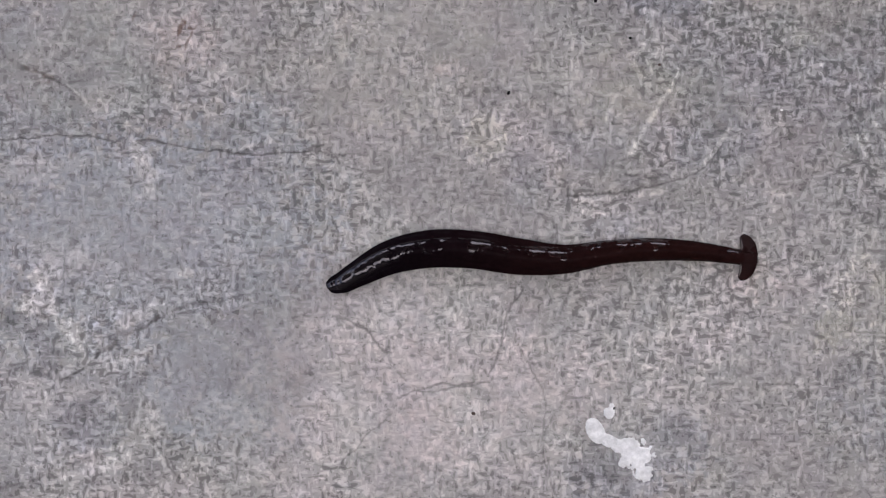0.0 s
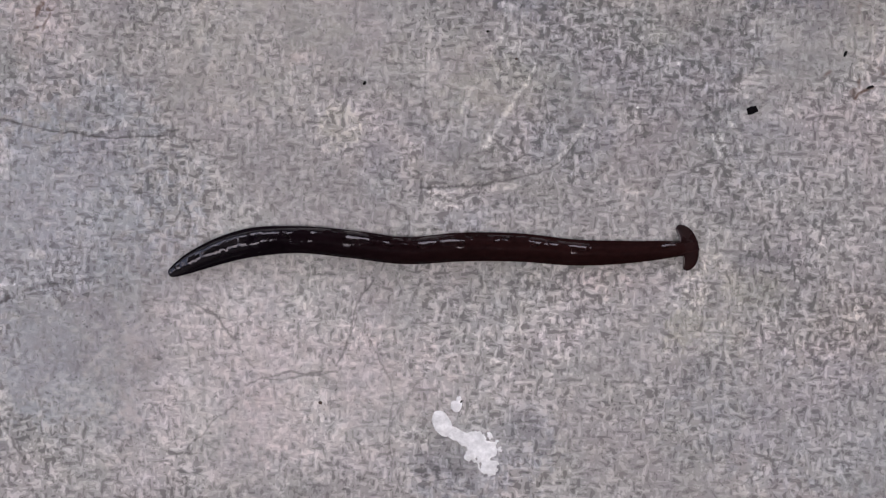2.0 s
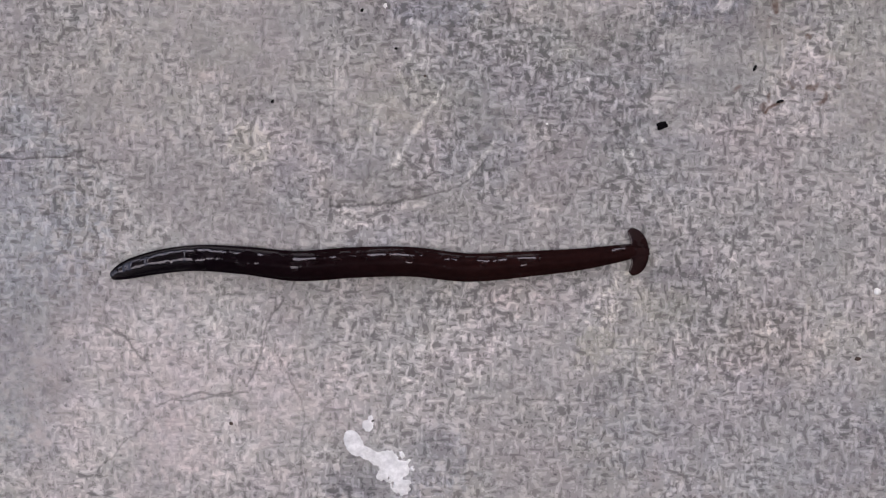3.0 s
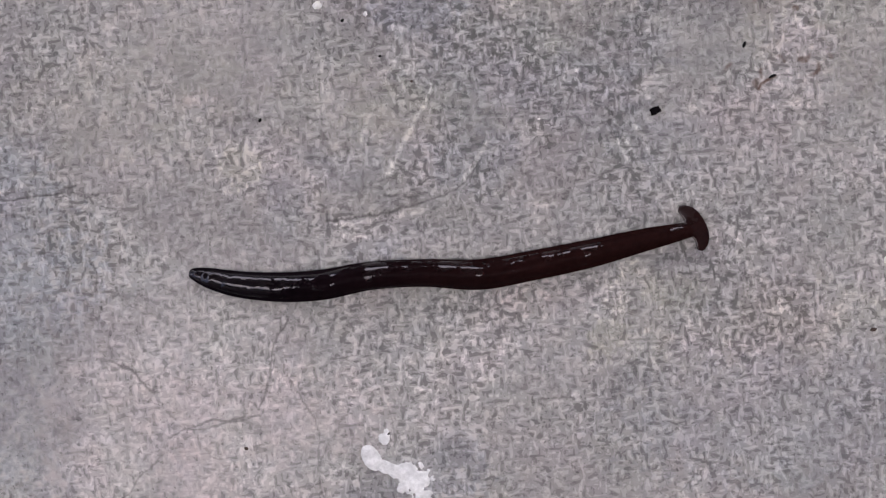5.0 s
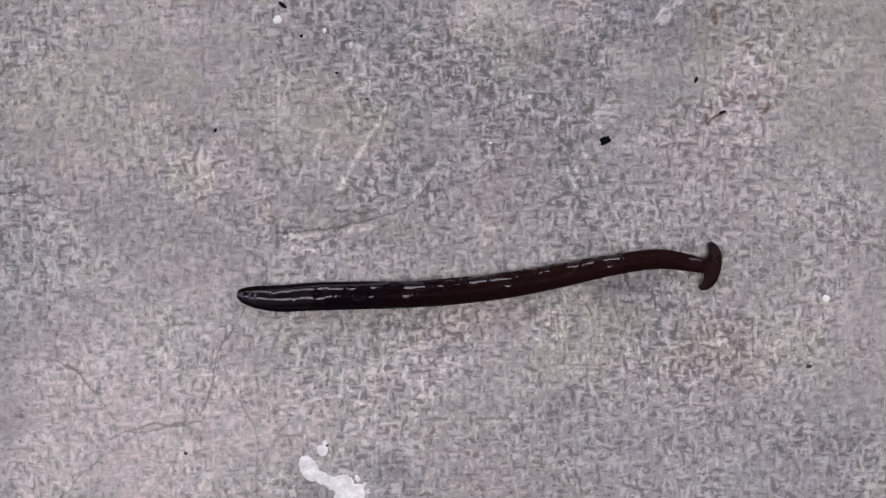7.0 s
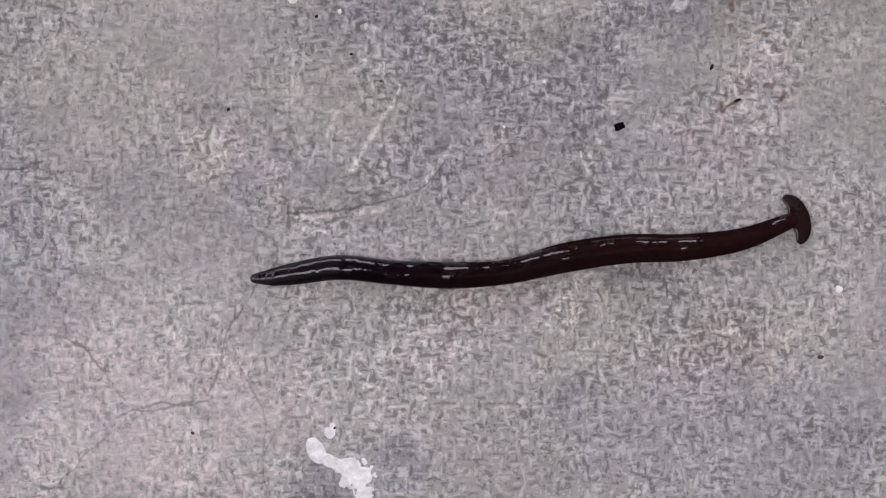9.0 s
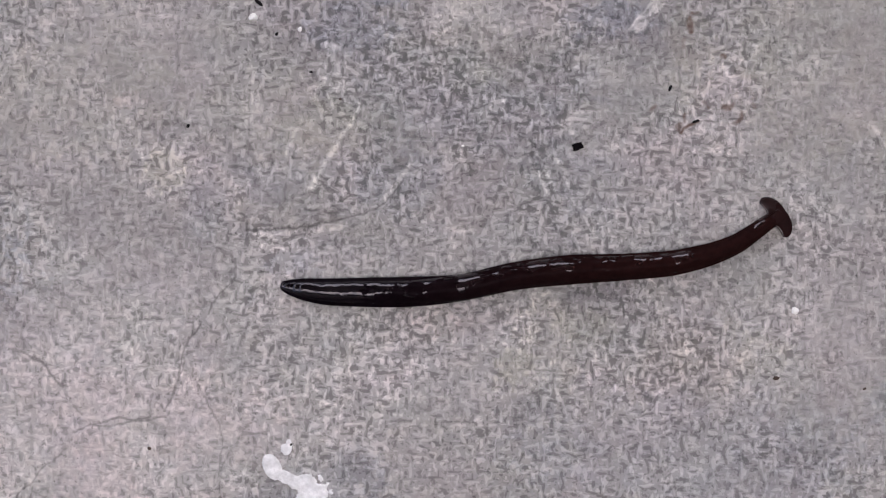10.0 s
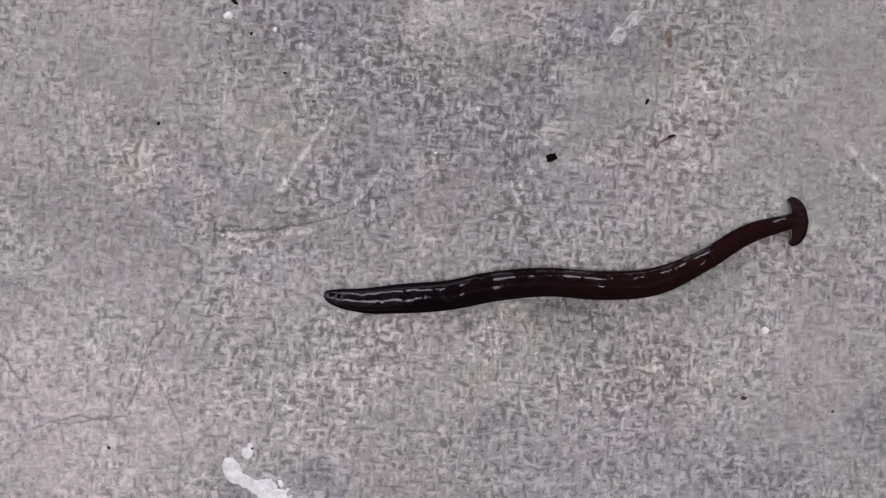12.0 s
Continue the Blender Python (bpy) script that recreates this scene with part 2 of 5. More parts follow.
def worm_skin(name, wrinkles, depth, rough, dull, shine):
    """Wet, almost black skin; each piece's own colour runs from black tail to brown head."""
    mat, nt, bsdf = material(name)
    at = nt.nodes.new("ShaderNodeTexCoord").outputs["Object"]
    info = nt.nodes.new("ShaderNodeObjectInfo")
    along = nt.nodes.new("ShaderNodeCombineXYZ")
    nt.links.new(maths(nt, "MULTIPLY", info.outputs["Alpha"], 0.085), along.inputs[0])
    shift = nt.nodes.new("ShaderNodeVectorMath")
    nt.links.new(at, shift.inputs[0])
    nt.links.new(along.outputs[0], shift.inputs[1])
    stretch = nt.nodes.new("ShaderNodeMapping")
    stretch.inputs["Scale"].default_value = (0.8, 1.0, 1.0)
    nt.links.new(shift.outputs[0], stretch.inputs[0])
    mottle = noise_tex(nt, stretch.outputs[0], 900, 3, 0.6)
    wrinkle = noise_tex(nt, stretch.outputs[0], wrinkles, 1.6, 0.5, 0.2)
    colour = mix(nt, 1.0, info.outputs["Color"], grey(nt, ramp(nt, mottle, 0.3, 0.7, 0.75, 1.25)), "MULTIPLY")
    nt.links.new(colour, bsdf.inputs["Base Color"])
    gloss = maths(nt, "MULTIPLY", ramp(nt, mottle, 0.3, 0.7, 0.85, 1.15), ramp(nt, info.outputs["Random"], 0.0, 1.0, *rough))
    # wet gloss masked in patches, to place broken highlights mostly on the +y side
    part_of = nt.nodes.new("ShaderNodeSeparateXYZ")
    nt.links.new(at, part_of.inputs[0])
    shine_bias = maths(nt, "ADD", maths(nt, "MULTIPLY", part_of.outputs[1], 45.0), ramp(nt, info.outputs["Alpha"], 0.04, 0.35, 0.11, 0.0))
    wet = ramp(nt, maths(nt, "SUBTRACT", maths(nt, "ADD", shine_bias, noise_tex(nt, stretch.outputs[0], 340, 3, 0.66, 0.3)), ramp(nt, info.outputs["Alpha"], 0.1, 0.42, 0.03, 0.13)), 0.44, 0.475)
    wet = maths(nt, "MULTIPLY", wet, ramp(nt, part_of.outputs[1], -0.0011, -0.0005, 0.12, 1.0))
    # ahead of the tail, highlights are masked off below the +y flank, save spots
    shine_spots = ramp(nt, noise_tex(nt, stretch.outputs[0], 420, 1.5), 0.58, 0.62)
    ridge = maths(nt, "MAXIMUM", ramp(nt, part_of.outputs[1], 0.0, 0.0007), shine_spots)
    shine_cut = ramp(nt, info.outputs["Alpha"], 0.25, 0.5)
    wet = maths(nt, "MULTIPLY", wet, maths(nt, "SUBTRACT", 1.0, maths(nt, "MULTIPLY", shine_cut, maths(nt, "SUBTRACT", 1.0, ridge))))
    gloss = maths(nt, "ADD", gloss, maths(nt, "MULTIPLY", maths(nt, "SUBTRACT", 1.0, wet), 0.10))
    nt.links.new(gloss, bsdf.inputs["Roughness"])
    nt.links.new(ramp(nt, wet, 0.0, 1.0, dull, shine), bsdf.inputs["Specular IOR Level"])
    bsdf.inputs["IOR"].default_value = 1.38
    # the slack tail is creased into short folds
    folds = nt.nodes.new("ShaderNodeMapping")
    folds.inputs["Scale"].default_value = (1.7, 0.7, 0.7)
    nt.links.new(shift.outputs[0], folds.inputs[0])
    crease = maths(nt, "MULTIPLY", noise_tex(nt, folds.outputs[0], 250, 1.4, 0.5, 0.4), maths(nt, "MULTIPLY", ramp(nt, info.outputs["Alpha"], 0.12, 0.5, 2.3, 0.3), ramp(nt, info.outputs["Alpha"], 0.0, 0.10, 0.12, 1.0)))
    bump(nt, bsdf, maths(nt, "ADD", wrinkle, crease), 0.8, depth)
    # reflections tinted lavender, standing in for the colour of the reflected sky
    bsdf.inputs["Specular Tint"].default_value = (0.94, 0.91, 1.0, 1.0)
    return mat


def plain(name, colour, rough, spread=0.25, scale=1500, relief=0.0001, shine=0.5):
    mat, nt, bsdf = material(name)
    at = nt.nodes.new("ShaderNodeTexCoord").outputs["Object"]
    a, b = noise_tex(nt, at, scale, 3, 0.6), noise_tex(nt, at, scale * 0.2, 2)
    value = maths(nt, "MULTIPLY", ramp(nt, a, 0.3, 0.7, 1 - spread, 1 + spread), ramp(nt, b, 0.3, 0.7, 1 - spread / 2, 1 + spread / 2))
    nt.links.new(mix(nt, 1.0, colour, grey(nt, value), "MULTIPLY"), bsdf.inputs["Base Color"])
    bsdf.inputs["Roughness"].default_value = rough
    bsdf.inputs["Specular IOR Level"].default_value = shine
    bump(nt, bsdf, a, 0.4, relief)
    return mat


CONCRETE = concrete_floor()
SKIN = worm_skin("wet skin", 330, 0.00035, (0.06, 0.13), 0.015, 1.0)
# flanks nearly lose their reflection, which keeps the body's edges dark
FLANK_SKIN = worm_skin("flank skin without sheen", 330, 0.0005, (0.10, 0.20), 0.0, 0.03)
HEAD_SKIN = worm_skin("wet skin of the head", 200, 0.0003, (0.30, 0.38), 0.06, 0.3)
# pale colour for the glint along the head's back edge
RIM_GLINT = plain("painted glint of the head rim", (0.105, 0.084, 0.082), 0.22, 0.35, 1800)
PAINT = plain("dried white paint", (0.80, 0.80, 0.81), 0.6, 0.2, 900, 0.0003)
CHIP = plain("white stone chip", (0.90, 0.90, 0.88), 0.5, 0.08)
BLACK = plain("black dirt", (0.008, 0.007, 0.008), 0.7, 0.4, shine=0.1)
PELLET = plain("black dropping", (0.004, 0.003, 0.004), 0.75, 0.4, shine=0.05)
BROWN = plain("brown dirt", (0.06, 0.035, 0.025), 0.7, 0.4)
PLASTER = plain("grey plaster", (0.20, 0.195, 0.19), 0.85, 0.12, 30, 0.002)


# ---- helpers for meshes ----
def mesh_object(name, verts, faces, mat, parent=None, smooth=True):
    me = bpy.data.meshes.new(name)
    me.from_pydata(verts, [], faces)
    me.materials.append(mat)
    if smooth:
        me.shade_smooth()
    ob = new(name, me)
    ob.parent = parent
    return ob


def box(name, x0, x1, y0, y1, z0, z1, mat, label):
    bm = bmesh.new()
    bmesh.ops.create_cube(bm, size=1, matrix=Matrix.LocRotScale(((x0 + x1) / 2, (y0 + y1) / 2, (z0 + z1) / 2), None, (x1 - x0, y1 - y0, z1 - z0)))
    bmesh.ops.bevel(bm, geom=bm.edges[:], offset=0.012, segments=2, affect='EDGES')
    me = bpy.data.meshes.new(name)
    bm.to_mesh(me)
    me.materials.append(mat)
    return tagged(new(name, me), label, "ceiling" if name.startswith("ceiling") else "wall", kind="structure")


# ---- the ground: one sheet, fine where the worm crawls, out to the horizon ----
rng = np.random.default_rng(7)


def axis(low, high, step):
    fine = np.arange(low, high + step / 2, step)
    far = [step * 1.4 ** k for k in range(1, 40)]
    out = np.cumsum(far)
    out = out[out < 150]
    return np.concatenate([low - out[::-1], fine, high + out])


def lattice(x, y, cell, seed):
    """Smooth random field between -1 and 1 with features about one cell (mm) across."""
    table = np.random.default_rng(seed).uniform(-1, 1, (257, 257))
    u, v = x / cell, y / cell
    i, j = np.floor(u), np.floor(v)
    a, b = u - i, v - j
    a, b = a * a * (3 - 2 * a), b * b * (3 - 2 * b)
    i, j = i.astype(np.int64) % 256, j.astype(np.int64) % 256
    return (table[i, j] * (1 - a) + table[i + 1, j] * a) * (1 - b) + (table[i, j + 1] * (1 - a) + table[i + 1, j + 1] * a) * b


gx, gy = axis(-0.086, 0.154, 0.00023), axis(-0.054, 0.068, 0.00023)
NX, NY = len(gx), len(gy)
X, Y = (g.ravel() for g in np.meshgrid(gx * 1000, gy * 1000, indexing="ij"))   # millimetres
WX = X + 1.6 * lattice(X, Y, 5.0, 1) + 0.7 * lattice(X, Y, 1.7, 2) + 0.3 * lattice(X, Y, 0.7, 11)
WY = Y + 1.6 * lattice(X, Y, 5.0, 3) + 0.7 * lattice(X, Y, 1.7, 4) + 0.3 * lattice(X, Y, 0.7, 12)
CX = X + 0.25 * lattice(X, Y, 2.2, 5) + 0.16 * lattice(X, Y, 0.7, 6)
CY = Y + 0.25 * lattice(X, Y, 2.2, 8) + 0.16 * lattice(X, Y, 0.7, 9)
ROUGH = 0.5 + 0.5 * lattice(X, Y, 1.1, 21) + 0.35 * lattice(X, Y, 0.5, 22)
masks = {name: np.zeros(len(X)) for name in ("crack", "pale", "tan", "blue", "dark", "rust", "smooth", "pink", "green", "rough")}


def blob(mask, x, y, rx, ry, turn, strength):
    """A soft patch of tone or stain with an uneven edge."""
    near = (np.abs(X - x) < 2 * rx + 2 * ry) & (np.abs(Y - y) < 2 * rx + 2 * ry)
    c, s = math.cos(radians(turn)), math.sin(radians(turn))
    warp = min(1.0, min(rx, ry) / 4)   # small spots stay where they are
    dx, dy = (X + warp * (WX - X))[near] - x, (Y + warp * (WY - Y))[near] - y
    d = 0.5 * (0.5 - ROUGH[near]) + np.hypot((c * dx + s * dy) / rx, (c * dy - s * dx) / ry)
    m = np.clip((1.15 - d) / 0.4, 0, 1) * strength * np.clip(0.5 + 0.7 * ROUGH[near], 0, 1.2)
    masks[mask][near] = np.clip(np.maximum(masks[mask][near], m), 0, 1)


def line(mask, points, width, strength, broken=0.4, ragged=False):
    """A crack or scratch along a few points, wavering and broken as cracks are."""
    for (x0, y0), (x1, y1) in zip(points, points[1:]):
        near = (X > min(x0, x1) - 3) & (X < max(x0, x1) + 3) & (Y > min(y0, y1) - 3) & (Y < max(y0, y1) + 3)
        dx, dy = ((WX if ragged else CX)[near] - x0, (WY if ragged else CY)[near] - y0)
        k = np.clip((dx * (x1 - x0) + dy * (y1 - y0)) / ((x1 - x0) ** 2 + (y1 - y0) ** 2), 0, 1)
        d = np.hypot(dx - k * (x1 - x0), dy - k * (y1 - y0))
        m = np.clip(1.5 - d / width, 0, 1) * strength * np.clip(1 - broken + broken * 2 * ROUGH[near], 0, 1)
        masks[mask][near] = np.maximum(masks[mask][near], m)


# large, soft differences of tone
for x, y, rx, ry, turn, s in [(-52, 2, 32, 20, 0, 0.75), (-36, -23, 20, 13, -10, 0.7), (-70, -28, 22, 12, 20, 0.35), (-60, 30, 20, 10, 0, 0.35), (62, 34, 22, 9, 0, 0.25), (-74, 10, 16, 20, 0, 0.5),
                              (78, 22, 14, 7, -40, 0.2), (100, -30, 30, 12, 0, 0.3), (34, -38, 13, 7, 20, 0.5)]:
    blob("blue", x, y, rx, ry, turn, s)
for x, y, rx, ry, turn, s in [(-36, -10, 15, 6, 10, 0.4), (-30, -20, 12, 8, 0, 0.35), (-25, 11, 9, 5, 0, 0.25), (27.6, -40, 5, 4, 0, 0.6), (38, -31, 6, 3, -20, 0.35), (66, 33, 20, 9, 10, 0.34),
                              (84, 44, 13, 3, 35, 0.5), (77, 28, 6, 5, 0, 0.45), (45, 44, 14, 5, 0, 0.3), (85, -4, 7, 9, 20, 0.35), (101, -11, 7, 6, 0, 0.3), (60, 21, 5, 3, 0, 0.3), (95, -27, 20, 4, 0, 0.2), (57, 38, 9, 4, 20, 0.35),
                              (-40, 30, 20, 4, 0, 0.2), (12, 31, 8, 5, 0, 0.2)]:
    blob("dark", x, y, rx, ry, turn, s)
# tan patches, strengthened towards -y to paint in the brighter light there
for x, y, rx, ry, turn, s in [(-8, -24, 28, 16, 0, 0.85), (20, 24, 18, 12, 30, 0.4), (-46, 36, 8, 8, 0, 0.4), (60, 47, 8, 5, 0, 0.55), (75, -6, 7, 5, 0, 0.55), (78, -15, 8, 5, 30, 0.45), (104, 36, 9, 7, 0, 0.5),
                              (30, 2, 24, 8, 0, 0.25), (60, -16, 22, 9, 0, 0.3), (-12, -37, 22, 8, 0, 0.6), (20, -30, 20, 12, 0, 0.45), (110, 20, 20, 10, 0, 0.2), (118, -10, 16, 12, 0, 0.2)]:
    blob("tan", x, y, rx, ry, turn, s)
# hairline cracks (millimetres)
line("crack", [(-84.4, 19.8), (-78.4, 19.3), (-74.4, 19.5), (-70.9, 20), (-67.4, 20.1), (-63.4, 20), (-59.6, 19.5), (-57.9, 18.8)], 0.17, 0.8, 0.5)
line("crack", [(-54.4, 19.2), (-51.6, 19.2), (-49.2, 18.7), (-46.6, 18), (-44.4, 17.8), (-39.9, 17.4), (-36.9, 16.8), (-33.4, 16.7), (-30.4, 17.1), (-26.9, 17.2), (-23.6, 17.4)], 0.17, 0.85, 0.4)
line("crack", [(-21.9, 17.1), (-19.4, 16.7), (-17.2, 16.8), (-13.4, 16.5)], 0.14, 0.5, 0.6)
line("crack", [(-23.2, 18.4), (-22.2, 18), (-21, 18.2)], 0.22, 0.75, 0.5)
line("crack", [(-70.4, 30.3), (-68.4, 29.8), (-66.9, 29), (-65.4, 27.9), (-64.3, 26.7)], 0.16, 0.7, 0.6)
line("crack", [(-74.4, 32), (-72.6, 31.7), (-70.8, 31), (-70, 31.4)], 0.32, 0.55, 0.8)
line("crack", [(-28.6, 7.5), (-26.4, 7.3), (-24.6, 6.8), (-23.6, 6.1)], 0.16, 0.6, 0.4)
line("crack", [(-38.9, 14.1), (-34.4, 14), (-28.4, 14.2)], 0.13, 0.4, 0.7)
line("crack", [(-55.1, 10.1), (-55.4, 7.6), (-55.7, 4.9)], 0.13, 0.35, 0.5)
line("crack", [(-52.6, -4.3), (-51.2, -5.3), (-49.8, -5.6), (-48.2, -5.7)], 0.17, 0.6, 0.4)
line("crack", [(-67.9, -23.5), (-66.2, -22.5), (-64.8, -21.8), (-63.4, -20.9), (-62.1, -20), (-61.3, -18.9)], 0.24, 0.75, 0.8)
line("crack", [(-61.6, -18.7), (-60.4, -18), (-59, -17.6), (-57.8, -16.7)], 0.4, 0.8, 0.5)
line("crack", [(-56.2, -15.3), (-54.4, -14.5), (-52.6, -13.9), (-51.2, -12.7), (-50.3, -12.4)], 0.24, 0.65, 0.9)
line("crack", [(-47.4, -10.9), (-45.4, -10.1), (-43.9, -9.7), (-42.2, -9.6)], 0.34, 0.6, 0.95)
line("crack", [(-71.9, -11.9), (-70.6, -11.9)], 0.4, 0.8, 0.3)
line("crack", [(-51, -12.9), (-50.6, -12.2)], 0.4, 0.9, 0.3)
line("crack", [(-51.9, -33.4), (-50, -35.9), (-48.7, -38.4), (-46.6, -40.5), (-44.8, -43.3)], 0.17, 0.55, 0.4)
line("crack", [(-80.4, -42.1), (-74.4, -41.7), (-68.9, -39.5), (-63.4, -37), (-57.9, -35.8)], 0.22, 0.45, 0.8)
line("crack", [(-57.9, -27.9), (-57.1, -30.4), (-56.2, -32.9), (-54.4, -34.1)], 0.16, 0.4, 0.6)
line("crack", [(-15, -12.7), (-13.6, -14.3), (-12.5, -15.9), (-11.3, -17.1), (-9.4, -18.5)], 0.17, 0.65, 0.4)
line("crack", [(-9.2, -29.2), (-12.2, -31.9), (-14.3, -34), (-16.7, -36.5), (-18.7, -39.1)], 0.14, 0.45, 0.5)
line("crack", [(-28.4, -35.9), (-24.2, -37.4), (-19.6, -39.2)], 0.14, 0.35, 0.7)
line("crack", [(14.3, -6.9), (12.2, -9.5), (11.3, -11.5), (11, -13.9), (10.2, -16.9), (9.2, -19.9), (8, -22.3)], 0.16, 0.6, 0.4)
line("crack", [(8, -23.5), (5.8, -24), (3.1, -24.3), (0, -23.8), (-3.2, -24.9)], 0.17, 0.6, 0.4)
line("crack", [(13.1, -17.1), (15.1, -20.1), (16.9, -23.7), (18.2, -27.1), (18, -30.4), (17.5, -34.9), (18.1, -38.1), (19, -41.1), (20.4, -44.9)], 0.15, 0.5, 0.4)
line("crack", [(-19.4, 4.6), (-18.6, 3.3), (-18.9, 0.1)], 0.18, 0.7, 0.4)
line("crack", [(21.6, 9.3), (25.1, 9.5), (28.6, 9.8), (32.4, 10.1), (36.4, 10.8), (38.8, 11.4)], 0.17, 0.75, 0.35)
line("crack", [(38.8, 11.4), (42.4, 12.4), (45.4, 13.8), (47.8, 16.2), (49.4, 18.5)], 0.16, 0.6, 0.4)
line("crack", [(32.4, 13.2), (34.6, 12.8), (36.4, 12.4), (38.2, 12.8)], 0.26, 0.7, 0.8)
line("crack", [(15.4, 34.9), (18.8, 34.8)], 0.18, 0.55, 0.3)
line("crack", [(12.1, 19.1), (13.1, 15.1), (14.6, 11.1)], 0.14, 0.35, 0.7)
line("crack", [(20.3, 4.1), (19.9, 1.1), (19.2, -0.3), (17.7, -1.8), (16.2, -3.6), (15.8, -5.6)], 0.16, 0.6, 0.4)
line("crack", [(12, -11.6), (11.3, -14.8), (10.1, -18), (8.9, -21)], 0.13, 0.4, 0.5)
line("crack", [(8, -23.6), (4.1, -23.8), (1, -24.7), (-2.1, -25.7), (-5.1, -24.9), (-7.8, -26.3)], 0.16, 0.6, 0.4)
line("crack", [(-17.3, -12.1), (-14, -14.2), (-12.2, -16.3), (-10, -18.4)], 0.17, 0.6, 0.4)
line("crack", [(-9.6, -19.7), (-7.8, -21.8), (-6.8, -23.3)], 0.14, 0.4, 0.6)
line("crack", [(19.5, -29.4), (18, -32.6), (17, -35.6)], 0.13, 0.35, 0.6)
line("crack", [(76, 37.2), (76, 35), (76.3, 32.3)], 0.2, 0.5, 0.4)
line("crack", [(73.2, 22.3), (74.8, 18.9), (76.4, 15.8)], 0.17, 0.55, 0.5)
line("crack", [(75.8, 20.5), (77, 17.6), (78.2, 15.2)], 0.15, 0.45, 0.5)
line("crack", [(71.7, 23.7), (73.3, 22.3), (75.7, 21.2)], 0.2, 0.5, 0.7)
line("crack", [(85.6, 42.5), (83.2, 41), (80.8, 39.4)], 0.16, 0.4, 0.7)
line("crack", [(70.7, -22.3), (71, -23.9)], 0.2, 0.35, 0.5)
line("crack", [(71, -24), (74.7, -23.5), (78.4, -22.8)], 0.2, 0.3, 0.7)
# scratches and scraped ridges
line("pale", [(33, 16.2), (33.8, 17.9), (35.1, 20.1), (36.6, 22.7), (38, 24.9)], 0.42, 0.95, 0.25)
line("pale", [(38.2, 25.1), (39.2, 26.9), (40.4, 28.9), (41.9, 31.9)], 0.35, 0.7, 0.6)
line("pale", [(29, 22.9), (30, 25.9), (31.2, 28.1), (32.2, 30.5)], 0.3, 0.7, 0.6)
line("pale", [(46.2, 15.1), (47.8, 17.1), (49.2, 19.3), (50.8, 21.1)], 0.38, 0.6, 0.6)
line("pale", [(3.2, 22.9), (4.4, 20.5), (5.9, 17.9)], 0.3, 0.6, 0.6)
line("pale", [(9.6, 20.1), (10.6, 17.9), (11.3, 14.9)], 0.35, 0.6, 0.6)
line("pale", [(22.6, 8.5), (27.6, 8.8), (32.6, 9.1), (38.6, 10.2)], 0.4, 0.32, 0.9)
line("pale", [(-23.9, 41.1), (-22.8, 37.1), (-21.8, 33.1), (-21.2, 30.5)], 0.25, 0.4, 0.6)
line("pale", [(74.4, 20.1), (75.4, 17.9), (77.2, 15.1)], 0.35, 0.5, 0.6)
line("pale", [(-71.6, -3.7), (-69.8, -5.7), (-68.2, -8.1), (-67.8, -11.1), (-66.8, -14.3), (-65.2, -17.5), (-64.2, -20.3)], 0.85, 0.8, 0.7, True)
line("pale", [(-74.4, -8.5), (-72.2, -9.7), (-70, -11.1)], 0.7, 0.75, 0.7, True)
line("pale", [(-52.9, 17.9), (-52.2, 15.6), (-51.2, 13.1), (-51.6, 10.5)], 1.1, 0.7, 0.7, True)
line("pale", [(-49.4, -32.4), (-51.4, -34.9)], 0.5, 0.4, 0.8, True)
line("pale", [(-52.9, -32.9), (-50.8, -35.7), (-49.2, -38.3)], 0.3, 0.5, 0.6)
line("pale", [(-72.4, -38.7), (-67.4, -37.1), (-61.4, -35.9), (-56.9, -35.1)], 0.4, 0.6, 0.7)
line("pale", [(-48.4, -10.4), (-44.4, -7.9), (-42.4, -6.4)], 0.5, 0.35, 0.9, True)
line("pale", [(-35.9, 18.1), (-32.4, 19.1), (-28.4, 19.5)], 0.4, 0.4, 0.9, True)
line("pale", [(-66.4, 29.1), (-63.4, 26.6), (-61.9, 24.6)], 0.35, 0.45, 0.7)
line("pale", [(89.1, 45.5), (89.8, 46.5), (91.7, 48.5), (93.4, 50.4), (95.2, 53.4), (96.5, 55.4)], 0.22, 0.75, 0.5)
line("pale", [(90.6, 45.3), (92.3, 47), (94, 48.8), (95.9, 51.3), (97, 53.5)], 0.3, 0.6, 0.5)
line("pale", [(82.4, 44.6), (82.7, 45.8), (83.7, 46.2), (84.7, 45.5), (84.6, 44.1), (83.4, 43.6), (82.4, 44.6)], 0.2, 0.55, 0.4)
line("pale", [(131.4, 29), (133.6, 26.7), (135.5, 24.5), (136.6, 23.5), (138, 22), (139.9, 18.1)], 0.28, 0.7, 0.8)
line("pale", [(125, 34.4), (127.5, 32.6), (129.5, 30.7), (131.4, 29)], 0.22, 0.5, 0.75)
line("pale", [(73.3, 20.2), (74.5, 17.6), (76, 14.4)], 0.25, 0.6, 0.4)
line("pale", [(74.6, 20.8), (75.7, 18.3), (77.4, 15.4)], 0.22, 0.55, 0.4)
line("pale", [(76.2, 22.4), (77.9, 20.4), (78.8, 17.4)], 0.25, 0.5, 0.6)
line("pale", [(65.4, 32.2), (67.1, 32.9)], 0.3, 0.6, 0.5)
line("pale", [(10.6, 24.5), (10, 22.3), (10.7, 19.6)], 0.4, 0.25, 0.9, True)
line("dark", [(90, -17.5), (92, -17.9), (93.4, -19.6), (93.2, -21.3), (91, -21.9)], 0.45, 0.5, 0.6)
